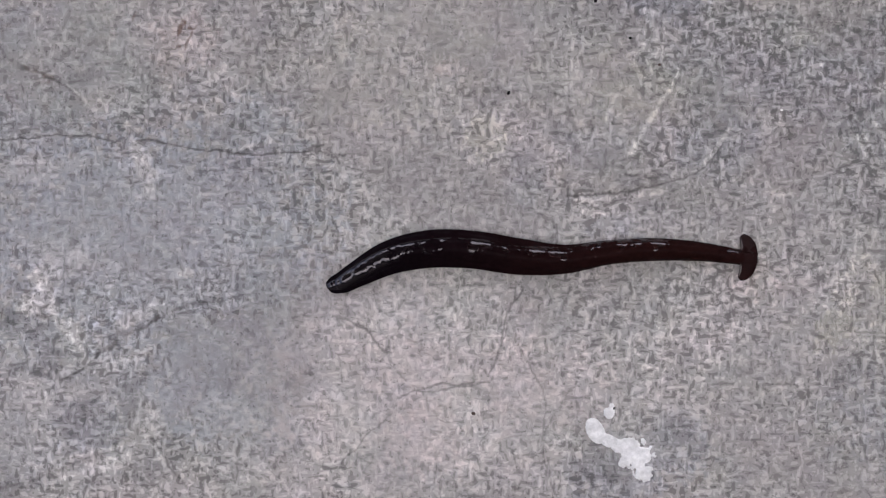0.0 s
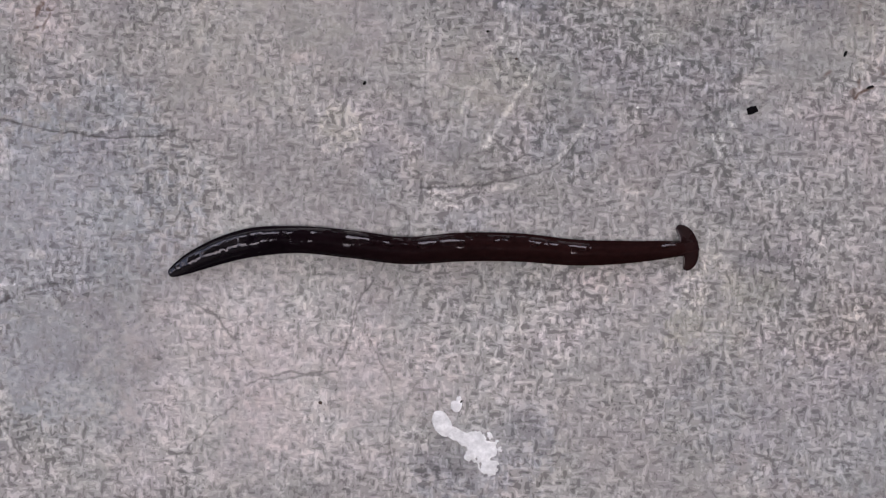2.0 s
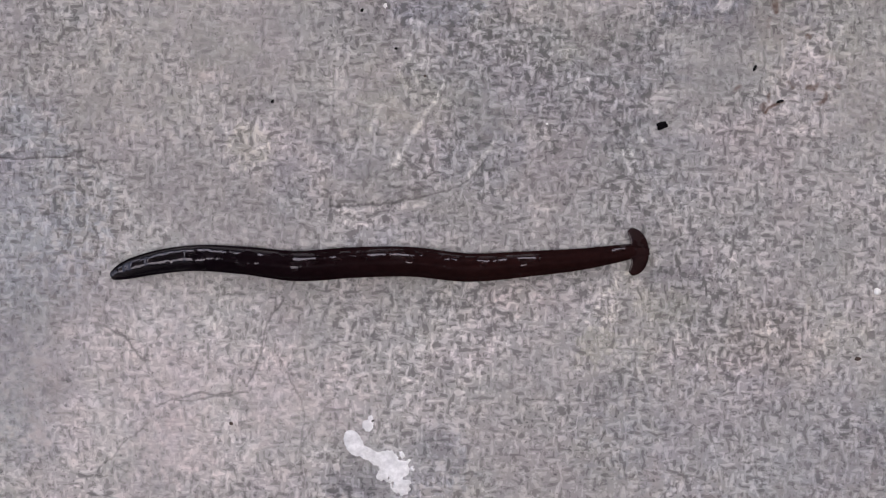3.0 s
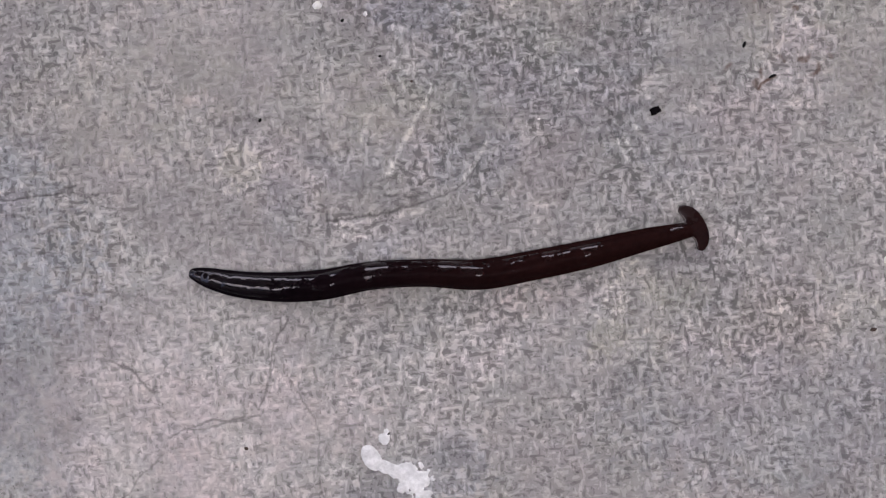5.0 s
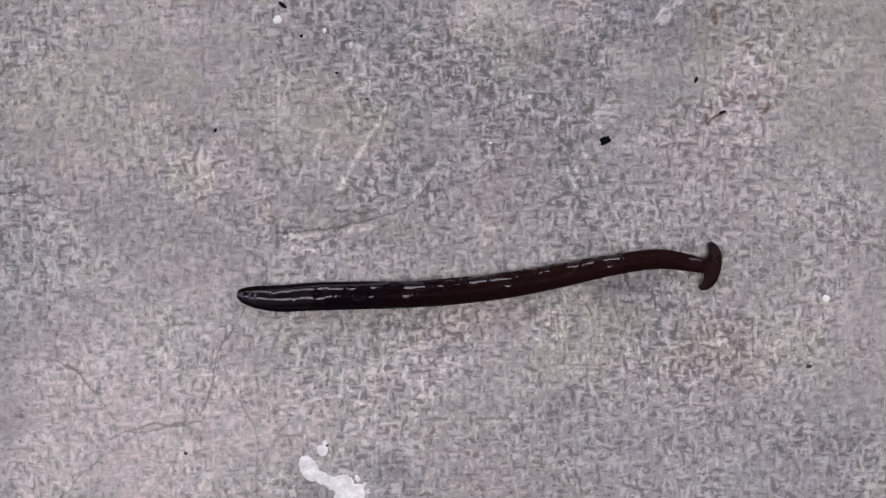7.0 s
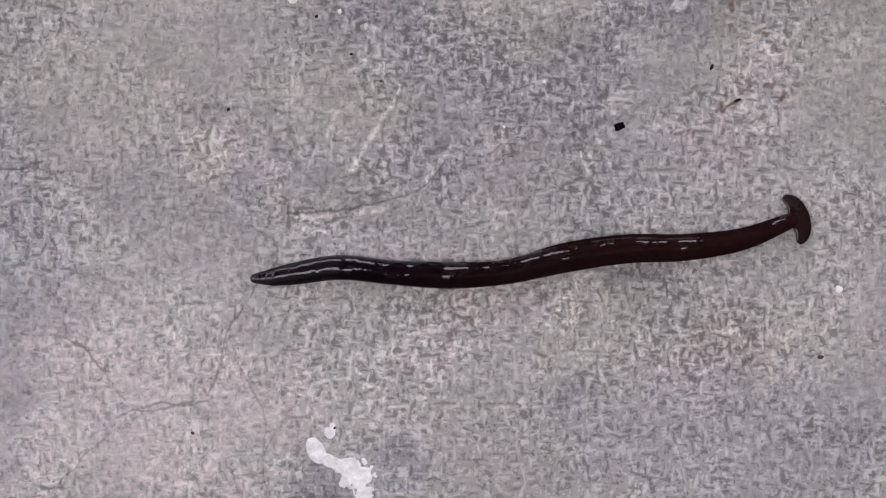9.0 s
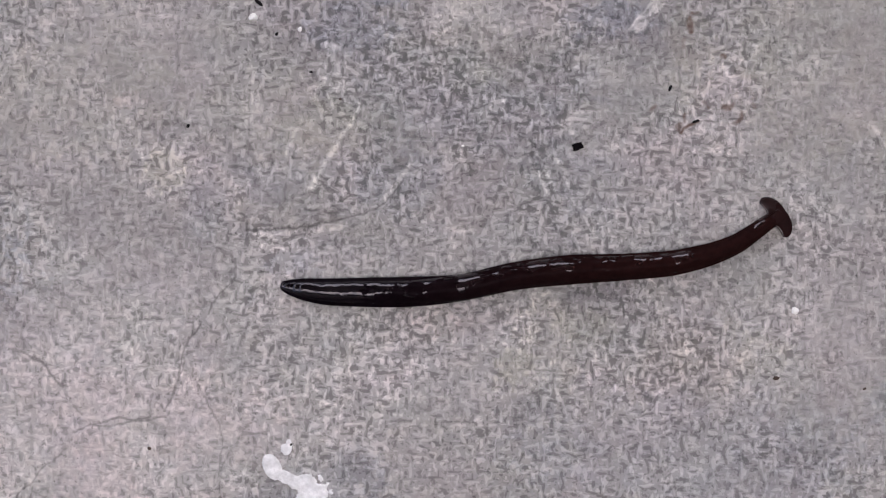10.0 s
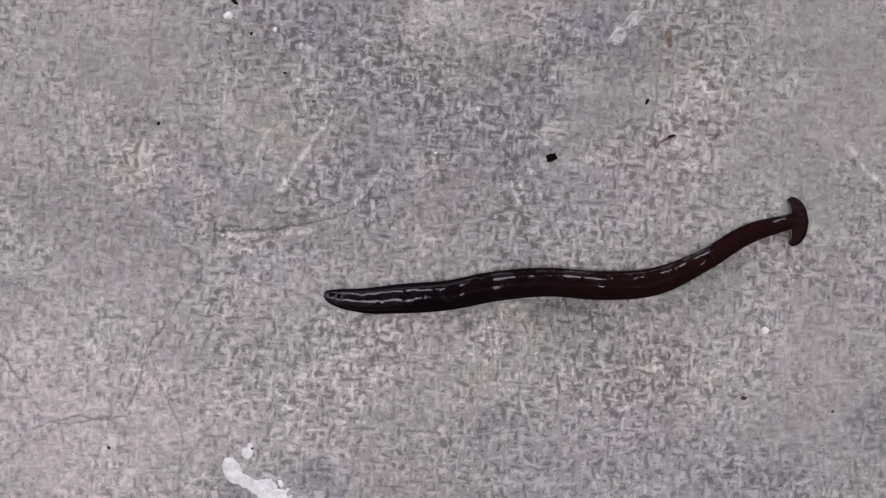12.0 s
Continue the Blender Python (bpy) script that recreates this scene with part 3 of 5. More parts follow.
line("dark", [(23, -0.7), (23.4, -2.5), (22.7, -4)], 0.6, 0.4, 0.6)
line("dark", [(71.2, -22.1), (74.6, -21.7), (78.6, -21.2)], 0.6, 0.3, 0.8)
# worn and darker patches
for spot in [(68.6, 35.1, 4, 4.5, 20, 0.4), (58.8, 31.6, 3.5, 3, 0, 0.45), (54.6, 37.6, 3, 2.5, 40, 0.35), (60.8, 37.9, 1.8, 3, 0, 0.4), (72.1, 31.1, 3.2, 5, 10, 0.4), (72.1, 21.9, 1.8, 1.2, 0, 0.55), (63.6, 26.1, 4, 3, 0, 0.35), (45.1, 21.6, 4.5, 3, 30, 0.35), (45.1, 15.6, 5, 2.2, 20, 0.35), (22.8, 20.6, 1.6, 3, 10, 0.5), (26.6, 14.9, 4.5, 1, 0, 0.4), (36.6, 7.5, 3.2, 0.9, 0, 0.45)]:
    blob("dark", *spot)
for spot in [(7.8, 27.6, 3.6, 1.4, 0, 0.45), (14.1, 14.1, 2, 4.5, 15, 0.35), (50.6, 40.6, 1.8, 2.2, 0, 0.4), (45.6, 39.6, 2, 1.4, 60, 0.4)]:
    blob("dark", *spot)
for spot in [(-30.6, 39.6, 1.8, 2.8, 0, 0.3), (-22.4, 41.1, 2.2, 1.2, 60, 0.35), (-34.4, 21.9, 6, 2.2, 0, 0.35), (-38.9, 20.6, 1.6, 1.4, 0, 0.4), (-26.4, 9.6, 2.8, 2, 0, 0.4), (-24.9, 4.9, 2.6, 1, 30, 0.35), (-27.4, 26.9, 1.8, 2.4, 0, 0.3), (-26.9, 18.1, 1, 1, 0, 0.3), (-36.4, -8.9, 10.9, 2.2, 4, 0.3), (-28.4, -10.4, 4.5, 1.2, 20, 0.35), (-45.4, -17.9, 4.5, 2, -30, 0.2), (-17.4, 12.1, 2, 3, 0, 0.2)]:
    blob("dark", *spot)
for spot in [(53.6, -11.4, 2, 1.6, 0, 0.3), (41.6, -19.9, 3, 2, 0, 0.3), (71.6, -21.9, 5, 3, 0, 0.3), (61.6, -21.9, 3, 2, 0, 0.2)]:
    blob("dark", *spot)
for spot in [(-72.4, -13.4, 5, 3, 20, 0.25), (-63.4, -30.4, 5, 3.5, 0, 0.35), (-72.4, -39.9, 8, 2.4, -15, 0.25), (-54.4, -19.9, 6, 2.5, -20, 0.18), (71.6, 8.1, 3, 4, 0, 0.35), (77.6, 9.6, 1.4, 3, 30, 0.4), (-8.4, 42.1, 3, 4, 0, 0.1), (-72.4, 21.6, 4, 1.4, 0, 0.25), (-52.4, 23.1, 4, 1.4, 0, 0.25), (48.6, -12.9, 3, 1.4, 30, 0.3), (45.6, -7.9, 1.8, 1.4, 0, 0.25), (31.6, -12.9, 3.6, 2, 0, 0.2)]:
    blob("dark", *spot)
for spot in [(19.6, -11.9, 4, 2, 0, 0.25)]:
    blob("dark", *spot)
for spot in [(38.2, 47.3, 4, 3.5, 0, 0.4), (44.7, 44.7, 3, 2.8, 0, 0.45), (36.5, 40.4, 4, 1.4, 0, 0.3), (47.4, 38.4, 2, 1.2, 30, 0.35), (87.4, 46.4, 4.5, 1.6, -20, 0.4), (81.4, 48.3, 3, 1.6, 40, 0.35), (74, 26.8, 3.6, 4, 20, 0.4), (68.7, 25.1, 3, 3, 0, 0.35), (71.3, 21, 3.8, 1.2, 10, 0.45), (75.3, 42.6, 2.4, 1.4, 0, 0.3), (69, 39.1, 1.2, 1, 0, 0.5), (71.4, 41.9, 1, 1, 0, 0.5)]:
    blob("dark", *spot)
for spot in [(66.5, 40.7, 1.4, 1, 0, 0.4), (119.7, 40.1, 2.8, 1.8, 0, 0.3), (116.3, 43.9, 2, 1.6, 0, 0.25), (108.8, 41.6, 2.6, 1.2, 10, 0.4)]:
    blob("dark", *spot)
for spot in [(89.9, -10.4, 5, 4, 0, 0.28), (96, -15.1, 2.6, 2, 0, 0.35), (91.7, -5.4, 3, 3.6, 0, 0.25), (84.7, -4.3, 1.2, 2.6, 20, 0.4), (102.5, -16.3, 1, 0.8, 0, 0.5), (100, -14.9, 0.8, 0.8, 0, 0.5), (81.1, -11.8, 1.4, 2, 0, 0.4), (84.2, -14.6, 1.2, 1, 0, 0.35), (137.6, -18.2, 4.6, 5, 0, 0.35), (118.4, -29.4, 5, 2.4, 0, 0.3), (109.4, -28.3, 4, 3, 0, 0.2), (74.1, -10.1, 2, 2, 0, 0.3)]:
    blob("dark", *spot)
for spot in [(19, 1.3, 2.6, 1, 0, 0.3), (39.8, 9, 6, 1.2, 0, 0.25), (27.7, 15.9, 5, 1.4, 0, 0.35), (17.9, 27.3, 2.6, 1.4, 10, 0.4)]:
    blob("dark", *spot)
for spot in [(7.6, 26.5, 3.4, 1.2, 0, 0.45), (20.6, 21, 1.6, 2.4, 0, 0.4), (14.1, 12.8, 1.4, 3, 10, 0.35), (14.9, 17.8, 1.2, 2, 0, 0.3), (43.5, 15.6, 3, 1.4, -40, 0.4), (48.7, 21.2, 2.6, 3, -30, 0.35), (54.3, 39.2, 2.6, 2.2, 20, 0.35), (62.3, 35.6, 3.6, 2.6, 0, 0.3), (56.6, 30.9, 2.6, 1.8, 0, 0.3), (50.6, 9.5, 3, 1.4, 0, 0.3), (42, -7.6, 4, 2, 0, 0.2), (36.8, -10.8, 3, 1.4, 0, 0.25)]:
    blob("dark", *spot)
for spot in [(92.1, 6.4, 3, 1, 0, 0.2)]:
    blob("dark", *spot)
for spot in [(-67.2, -2.7, 4.6, 2.6, 20, 0.5), (-72.2, -9.5, 4, 1.8, 25, 0.6), (-65.6, -15.9, 2.2, 3.4, 0, 0.55), (-53.9, -11.5, 5.6, 1.2, 30, 0.5), (-73.2, -25.9, 3.6, 4, 0, 0.4), (-61.4, -38.5, 7, 1.2, 15, 0.55), (-51.2, -30.1, 3.4, 3.4, 0, 0.5), (-57.4, -19.9, 5, 1.6, 30, 0.3), (-76.4, -35.9, 4, 3, 0, 0.3), (-45.4, -11.9, 5, 1.4, -10, 0.25), (-53.4, -3.9, 5, 3, 0, 0.2), (-63.4, -24.9, 6, 1.2, 10, 0.3)]:
    blob("pale", *spot)
for spot in [(-74.4, 14.1, 6, 2, 0, 0.3), (-64.4, 15.1, 4, 1.6, 0, 0.25), (-60.4, 26.1, 3, 2, 0, 0.3)]:
    blob("pale", *spot)
for spot in [(-74.8, -13.4, 4, 2.8, 10, 0.6), (-69.2, -18.7, 2.2, 2.6, 20, 0.6), (-57.9, -15.1, 2.6, 1.4, 30, 0.55), (-63.4, -30.1, 5.2, 3.6, 0, 0.65), (-54.6, -27.7, 2.4, 4, 10, 0.5), (-74.6, -41.9, 7, 1.8, 15, 0.65), (-53.4, -39.5, 4, 2.2, 0, 0.5), (27.4, -36.1, 3.6, 2, 20, 0.6), (30.6, -40.1, 3.6, 2.4, 0, 0.6), (40.6, -33.1, 2.4, 3, -30, 0.5), (45.1, -35.9, 2, 1.6, 0, 0.4), (22.6, -37.9, 1.6, 3, 0, 0.3)]:
    blob("dark", *spot)
for spot in [(-48.4, -34.9, 2, 4, 30, 0.25), (-66.4, -7.9, 1.6, 2.2, 0, 0.5), (-72.4, -21.9, 3, 1.6, 0, 0.45), (-60.4, -33.9, 4, 1.2, 0, 0.5), (-45.4, -20.9, 2.4, 2, 0, 0.15), (-68.4, 23.1, 6, 1.6, 0, 0.2), (-58.4, 21.1, 4, 1.2, 0, 0.25), (-63.4, 30.1, 3, 1.4, 30, 0.25)]:
    blob("dark", *spot)
for spot in [(-34.4, 21.6, 8, 3, 0, 0.5), (-72.4, 37.1, 9, 7, 0, 0.35), (-60.4, -20.9, 12.9, 4, -25, 0.5), (-72.4, -13.9, 7, 5, 0, 0.6), (-62.4, -30.9, 7, 5, 0, 0.7), (26.6, 17.1, 6, 4, 0, 0.35), (14.6, 13.1, 3, 5, 0, 0.4), (47.6, 18.1, 8, 6, 0, 0.3), (68.6, 31.1, 8, 9, 0, 0.15)]:
    blob("blue", *spot)
for spot in [(40.2, 45.5, 8, 5, 0, 0.5), (86.4, 46.5, 9, 3, 0, 0.5), (30.2, 3.7, 5, 2.4, 0, 0.5), (-5.4, -12.6, 4, 4, 0, 0.4), (76.1, 35.2, 9, 5, 0, 0.12), (-9.6, -29.5, 6, 6, 0, 0.3), (70.7, 24.2, 6, 4, 0, 0.15), (137.6, -19.2, 6, 6, 0, 0.3)]:
    blob("blue", *spot)
for spot in [(6.6, 22.6, 4, 2.2, 0, 0.1), (6.1, 16.6, 4.2, 2.6, 0, 0.08), (-45.4, -3.9, 1.4, 1, 0, 0.6), (29.6, 7.1, 6, 1.8, 0, 0.15), (36.6, 39.1, 3, 2, 0, 0.25), (37.6, 35.6, 2, 1.4, 0, 0.3), (22.6, 32.1, 2, 5, 0, 0.25), (59.1, 9.6, 1.2, 1, 0, 0.6), (52.6, 29.1, 4, 2, 0, 0.2), (-26.4, 31.1, 6, 3, 0, 0.2), (-69.4, 0.1, 4, 2.6, 20, 0.35), (-38.4, 31.1, 3, 1.4, 10, 0.3)]:
    blob("pale", *spot)
for spot in [(-17.4, 10.1, 3, 3, 0, 0.2), (57.6, 7.6, 1.4, 1, 0, 0.4)]:
    blob("pale", *spot)
for spot in [(57.8, 47.7, 4.6, 3.4, 10, 0.45), (83.9, 36.6, 6, 3, 0, 0.25), (80.3, 29, 4, 2, 20, 0.4), (83.5, 24.2, 6, 1.6, 0, 0.3), (66.8, 45.7, 2.4, 2, 0, 0.3), (104.3, 38.4, 2.6, 2.8, 0, 0.55), (123.2, 39.3, 3.6, 2, 0, 0.3), (65.9, 31.3, 1.8, 0.6, -10, 0.3), (36.9, 41.9, 1.4, 0.7, 0, 0.4), (60.8, 25.2, 1, 0.6, 0, 0.4), (59.7, 17.3, 1, 0.6, 0, 0.4), (23.3, 28, 4, 3, 0, 0.15)]:
    blob("pale", *spot)
for spot in [(8.8, 21.5, 2.6, 3, 0, 0.08), (106, 26.7, 6, 3, 0, 0.2), (128.3, 12.9, 4, 2, 0, 0.2)]:
    blob("pale", *spot)
for spot in [(57.9, 47.2, 5, 3.6, 10, 0.6), (76.2, -12, 3.6, 8, 0, 0.4), (121.2, -5.2, 4, 6, 0, 0.35), (123, -11, 3, 4, 0, 0.3), (37.2, 24.7, 6, 4, 0, 0.25), (105.6, 35.6, 4, 5, 0, 0.4), (74.5, -19, 4, 3, 0, 0.3), (99.8, -10, 3, 4, 0, 0.3)]:
    blob("tan", *spot)
for spot in [(-8.4, 27.1, 10, 9, 0, 0.35), (64.6, 39.6, 5, 3.6, 0, 0.5), (68.6, 4.1, 6, 3, 0, 0.5), (74.6, 0.1, 4, 4, 0, 0.4), (61.6, -7.9, 5, 4, 0, 0.3), (58.6, 22.6, 2.6, 1.4, 0, 0.5), (-8.4, -33.9, 13.9, 8, 0, 0.3)]:
    blob("tan", *spot)
# where the skin of the concrete is broken open, and where it is trowelled smooth
for spot in [(61.6, 33.1, 16.9, 10.9, 15, 0.9), (45.6, 18.1, 9, 6, 0, 0.8), (29.6, 8.1, 11.9, 2.6, 0, 0.8), (23.6, 19.1, 5, 6, 0, 0.7), (75.6, 14.1, 6, 9, 0, 0.7), (7.6, 20.1, 6, 6, 0, 0.6), (-17.4, 8.1, 6, 8, 0, 0.5), (-26.4, 38.1, 6, 6, 0, 0.6), (-66.4, -11.9, 9, 8, 20, 0.6), (-45.4, -8.9, 8, 3, 10, 0.7), (-51.4, 14.1, 5, 5, 0, 0.6), (31.6, -15.9, 19.9, 8, 0, 0.4)]:
    blob("rough", *spot)
for spot in [(-58.4, -19.9, 6, 4, 0, 0.5), (-48.4, 25.1, 13.9, 3, 0, 0.4), (-72.4, -0.9, 6, 4, 0, 0.5)]:
    blob("rough", *spot)
for spot in [(46.4, 38.9, 15.9, 11.9, 0, 0.8), (72.3, 32.1, 11.9, 12.9, 0, 0.7), (87.4, 46.6, 9, 4, 0, 0.8), (75.9, 17.5, 6, 5, 0, 0.9), (91.9, -10.4, 12.9, 10, 0, 0.8), (95.2, 3.6, 19.9, 4, 0, 0.5), (45.5, 15.2, 10.9, 6, 0, 0.7), (15.8, 19.8, 6, 9, 0, 0.5), (118.2, 41, 8, 5, 0, 0.6), (102, 28.5, 8, 6, 0, 0.6), (54.4, -8, 15.9, 9, 0, 0.4), (118.3, -28, 9, 5, 0, 0.5)]:
    blob("rough", *spot)
for spot in [(74.5, -7.2, 10.9, 4.5, 0, 0.7), (114.4, 38.9, 10.9, 7, 0, 0.6), (121.5, 11.6, 6, 7, 0, 0.5), (52.8, 27.3, 9, 5, 0, 0.5), (89.1, 9.2, 10.9, 4, 0, 0.4)]:
    blob("rough", *spot)
for spot in [(-1.1, 1.4, 18.9, 18.9, 0, 0.4), (7.8, -23.8, 21.9, 10, 0, 0.35), (-11.9, 23.5, 11.9, 11.9, 0, 0.3)]:
    blob("smooth", *spot)
for spot in [(35.6, 25.6, 5, 4, 0, 0.6), (56.6, 15.1, 7, 4, 0, 0.5), (4.6, 38.1, 7, 7, 0, 0.6), (-4.4, 36.1, 7, 9, 0, 0.4), (-66.4, 38.1, 12.9, 6, 0, 0.6), (-69.4, 9.1, 10.9, 6, 0, 0.6), (-34.4, -19.9, 12.9, 9, 0, 0.8), (-36.4, 10.1, 8, 3.6, 0, 0.4), (52.6, 26.1, 5, 4, 0, 0.4), (-8.4, -37.9, 11.9, 6, 0, 0.4), (-32.4, 4.1, 7, 4, 0, 0.4)]:
    blob("smooth", *spot)
for spot in [(8.2, 35.2, 8, 6, 0, 0.7), (96.7, 38.1, 7, 6, 0, 0.6), (86.1, 31.7, 7, 4, 0, 0.5), (131.1, -4.7, 9, 9, 0, 0.5), (127, 21.7, 8, 6, 0, 0.5), (125.8, 48.3, 11.9, 6, 0, 0.6), (26.8, 15.9, 5, 2, 0, 0.5), (128.8, -20.6, 6, 6, 0, 0.4), (18.1, -12.6, 11.9, 6, 0, 0.3), (-3.6, -33.2, 10, 5, 0, 0.5)]:
    blob("smooth", *spot)
for spot in [(101, 28.5, 6, 4, 0, 0.12), (107.3, 30.7, 5, 4, 0, 0.12), (1.5, 32, 3, 1.4, 0, 0.4), (59.3, 13.8, 6, 6, 0, 0.3), (80.3, 28.5, 6, 3, 0, 0.3), (4.2, 14.4, 11.9, 8, 0, 0.1), (88.9, -10.5, 8, 6, 0, 0.12), (15.7, -23.5, 15.9, 8, 0, 0.25)]:
    blob("pink", *spot)
for spot in [(-8.4, -19.9, 8, 6, 0, 0.3), (-2.4, -31.9, 6, 9, 0, 0.4), (-45.4, 37.1, 4, 5, 0, 0.5), (54.6, -5.9, 4, 4, 0, 0.4)]:
    blob("pink", *spot)
for spot in [(98.5, 40.2, 4, 9, 10, 0.6), (105.4, 41, 4, 2.4, 0, 0.5), (57.9, 47.2, 6, 4, 0, 0.4), (77.1, -11, 5, 9, 0, 0.5), (-2.9, 42.6, 11.9, 6, 0, 0.3), (43, 27.9, 6, 6, 0, 0.3)]:
    blob("green", *spot)
# broad tone shift: darker towards +y, paler towards -y
for spot in [(36.6, 32.1, 25.9, 12.9, 0, 0.16), (21.6, 38.1, 15.9, 7, 0, 0.18), (55.6, 14.1, 21.9, 13.9, 0, 0.18), (6.6, 38.1, 11.9, 7, 0, 0.16), (39.6, 19.1, 11.9, 8, 0, 0.1), (11.6, 11.1, 9, 6, 0, 0.1)]:
    blob("dark", *spot)
for spot in [(1.2, -29, 23.9, 10, 0, 0.24), (-2.8, -4.6, 17.9, 12.9, 0, 0.2), (25.3, -19.1, 23.9, 14.9, 0, 0.12)]:
    blob("pale", *spot)
for spot in [(80.1, -6.7, 6, 2.8, 0, 1), (69.4, -14.1, 4, 4, 0, 1), (34.8, 28.3, 8, 6.4, 0, 0.8), (7.7, 20.3, 3.4, 4, 0, 1), (29.8, 35.6, 5, 3, 0, 0.6), (99.4, -12.4, 3, 4, 0, 0.7), (-10.3, 24, 4, 2, 0, 0.6)]:
    blob("green", *spot)
for spot in [(80.1, -6.7, 5.6, 2.6, 0, 0.3), (7.7, 20.3, 3, 3.6, 0, 0.25), (34.8, 28.3, 7, 5, 0, 0.15), (99.4, -12.4, 3, 4, 0, 0.3)]:
    blob("tan", *spot)
# rust
line("rust", [(98.5, 27.2), (98.9, 28.2), (99.8, 28.8), (101.2, 29.2)], 0.26, 0.95, 0.3)
line("rust", [(98.7, 30.3), (99, 29.4)], 0.3, 0.7, 0.3)
line("rust", [(100.1, 49.1), (100, 47.1), (99.6, 45.3)], 0.5, 0.7, 0.8, True)
line("rust", [(105.6, 32), (106.6, 31.5), (107.2, 32.3)], 0.4, 0.7, 0.7)
line("rust", [(107.7, 29.1), (108.7, 29.8), (109, 31)], 0.35, 0.7, 0.7)
line("rust", [(102.3, 32.9), (103.1, 31.7)], 0.3, 0.6, 0.6)
line("rust", [(93, 30.9), (93.8, 31.9)], 0.3, 0.6, 0.6)
line("rust", [(110.7, 33.3), (111.3, 31.7)], 0.3, 0.5, 0.6)
for spot in [(99.7, 45.9, 0.6, 1.6, 0, 0.8), (98.6, 43.1, 0.5, 1, 0, 0.4), (105.4, 40.8, 0.6, 0.5, 0, 0.7), (106.4, 31.7, 0.8, 0.6, 0, 0.6), (98.1, 28.3, 0.7, 1, 0, 0.5)]:
    blob("rust", *spot)
line("rust", [(-47.6, 40.3), (-47.2, 38.6), (-47.8, 36.9), (-46.8, 35.9), (-45.6, 36.1)], 0.26, 0.8, 0.7, True)
line("rust", [(-45.8, 39.7), (-44.6, 39.9)], 0.34, 0.85, 0.6, True)
line("rust", [(-44.8, 39.1), (-44.7, 37.5), (-44.2, 35.7)], 0.24, 0.7, 0.8, True)
line("rust", [(-53.2, 41.7), (-52.9, 40.1)], 0.3, 0.5, 0.7, True)
line("rust", [(-74, 32), (-72.4, 31.7), (-70.6, 31.1)], 0.4, 0.45, 0.8, True)
# smoother, trowelled spots
for x, y, rx, ry, turn, s in [(-36, -23, 15, 12, 0, 0.9), (-58, 5, 22, 9, 0, 0.7), (-68, 34, 12, 8, 0, 0.5), (132, 40, 20, 16, 0, 0.9), (4, 40, 16, 9, 0, 0.7), (28, 28, 5, 8, -30, 0.5), (140, -10, 12, 20, 0, 0.5)]:
    blob("smooth", x, y, rx, ry, turn, s)
for x, y, rx, ry, turn, s in [(0, 38, 20, 14, 0, 0.4), (132, 42, 22, 16, 0, 0.4)]:
    blob("tan", x, y, rx, ry, turn, s)
blob("tan", -45.8, 36.5, 5, 5, 0, 0.45)
blob("pale", -45.6, 36.2, 1.6, 2.4, 0, 0.4)

# faint warm and greenish stains
for x, y, rx, ry, turn, s in [(105.3, 34.1, 5, 6, 0, 0.25), (99.5, 24, 12, 6, 0, 0.3), (-46, 36, 6, 6, 0, 0.6), (-8, -26, 22, 12, 0, 0.2), (95, -18, 14, 14, 0, 0.25), (62, 24, 8, 5, 0, 0.25), (20, 18, 14, 7, 0, 0.1)]:
    blob("pink", x, y, rx, ry, turn, s)
for x, y, rx, ry, turn, s in [(99.5, 43.5, 4.5, 6, 20, 0.9), (62, 40, 16, 5, 0, 0.7), (128, 40, 22, 16, 0, 0.6), (-10, 32, 24, 10, 0, 0.5), (-62, 32, 18, 9, 0, 0.6), (78, -8, 9, 6, 0, 0.6), (104, -12, 12, 7, 0, 0.5), (24, 30, 12, 8, 0, 0.4), (30, 12, 14, 4, 0, 0.3)]:
    blob("green", x, y, rx, ry, turn, s)
blob("pale", 121.4, 38.6, 1.2, 1.4, 0, 0.5)
for x, y, rx, ry, turn, s in [(118.7, 44.5, 5, 3, 20, 0.35), (116, 42, 3, 2, 0, 0.3), (130, 34, 16, 10, 0, 0.16), (122, 46, 14, 6, 0, 0.2), (112, 24, 18, 8, 0, 0.14), (92, 44, 6, 6, 0, 0.3)]:
    blob("dark", x, y, rx, ry, turn, s)
line("pale", [(94.5, 52.1), (91.8, 49), (89.7, 46)], 0.7, 0.55, 0.6, True)
# light falloff painted in: broad darkening towards +x and +y
for x, y, rx, ry, turn, s in [(105, 50, 60, 32, 0, 0.14), (55, 45, 30, 14, 0, 0.12)]:
    blob("dark", x, y, rx, ry, turn, s)
# and broad paling on the brighter-lit -x side
for x, y, rx, ry, turn, s in [(-55, -38, 40, 14, 0, 0.12), (-45, -5, 30, 20, 0, 0.12)]:
    blob("pale", x, y, rx, ry, turn, s)
blob("smooth", -8, -30, 24, 12, 0, 0.35)
for x, y, rx, ry, turn, s in [(42.7, 53.1, 8, 3, -15, 0.8), (86.2, 47.5, 7, 3.5, 25, 0.7), (-33.2, 17.0, 8, 12, 0, 0.5)]:
    blob("blue", x, y, rx, ry, turn, s)
    blob("dark", x, y, rx * 0.8, ry * 0.8, turn, s * 0.45)
blob("tan", 105.3, 36, 4, 5, 0, 0.6)


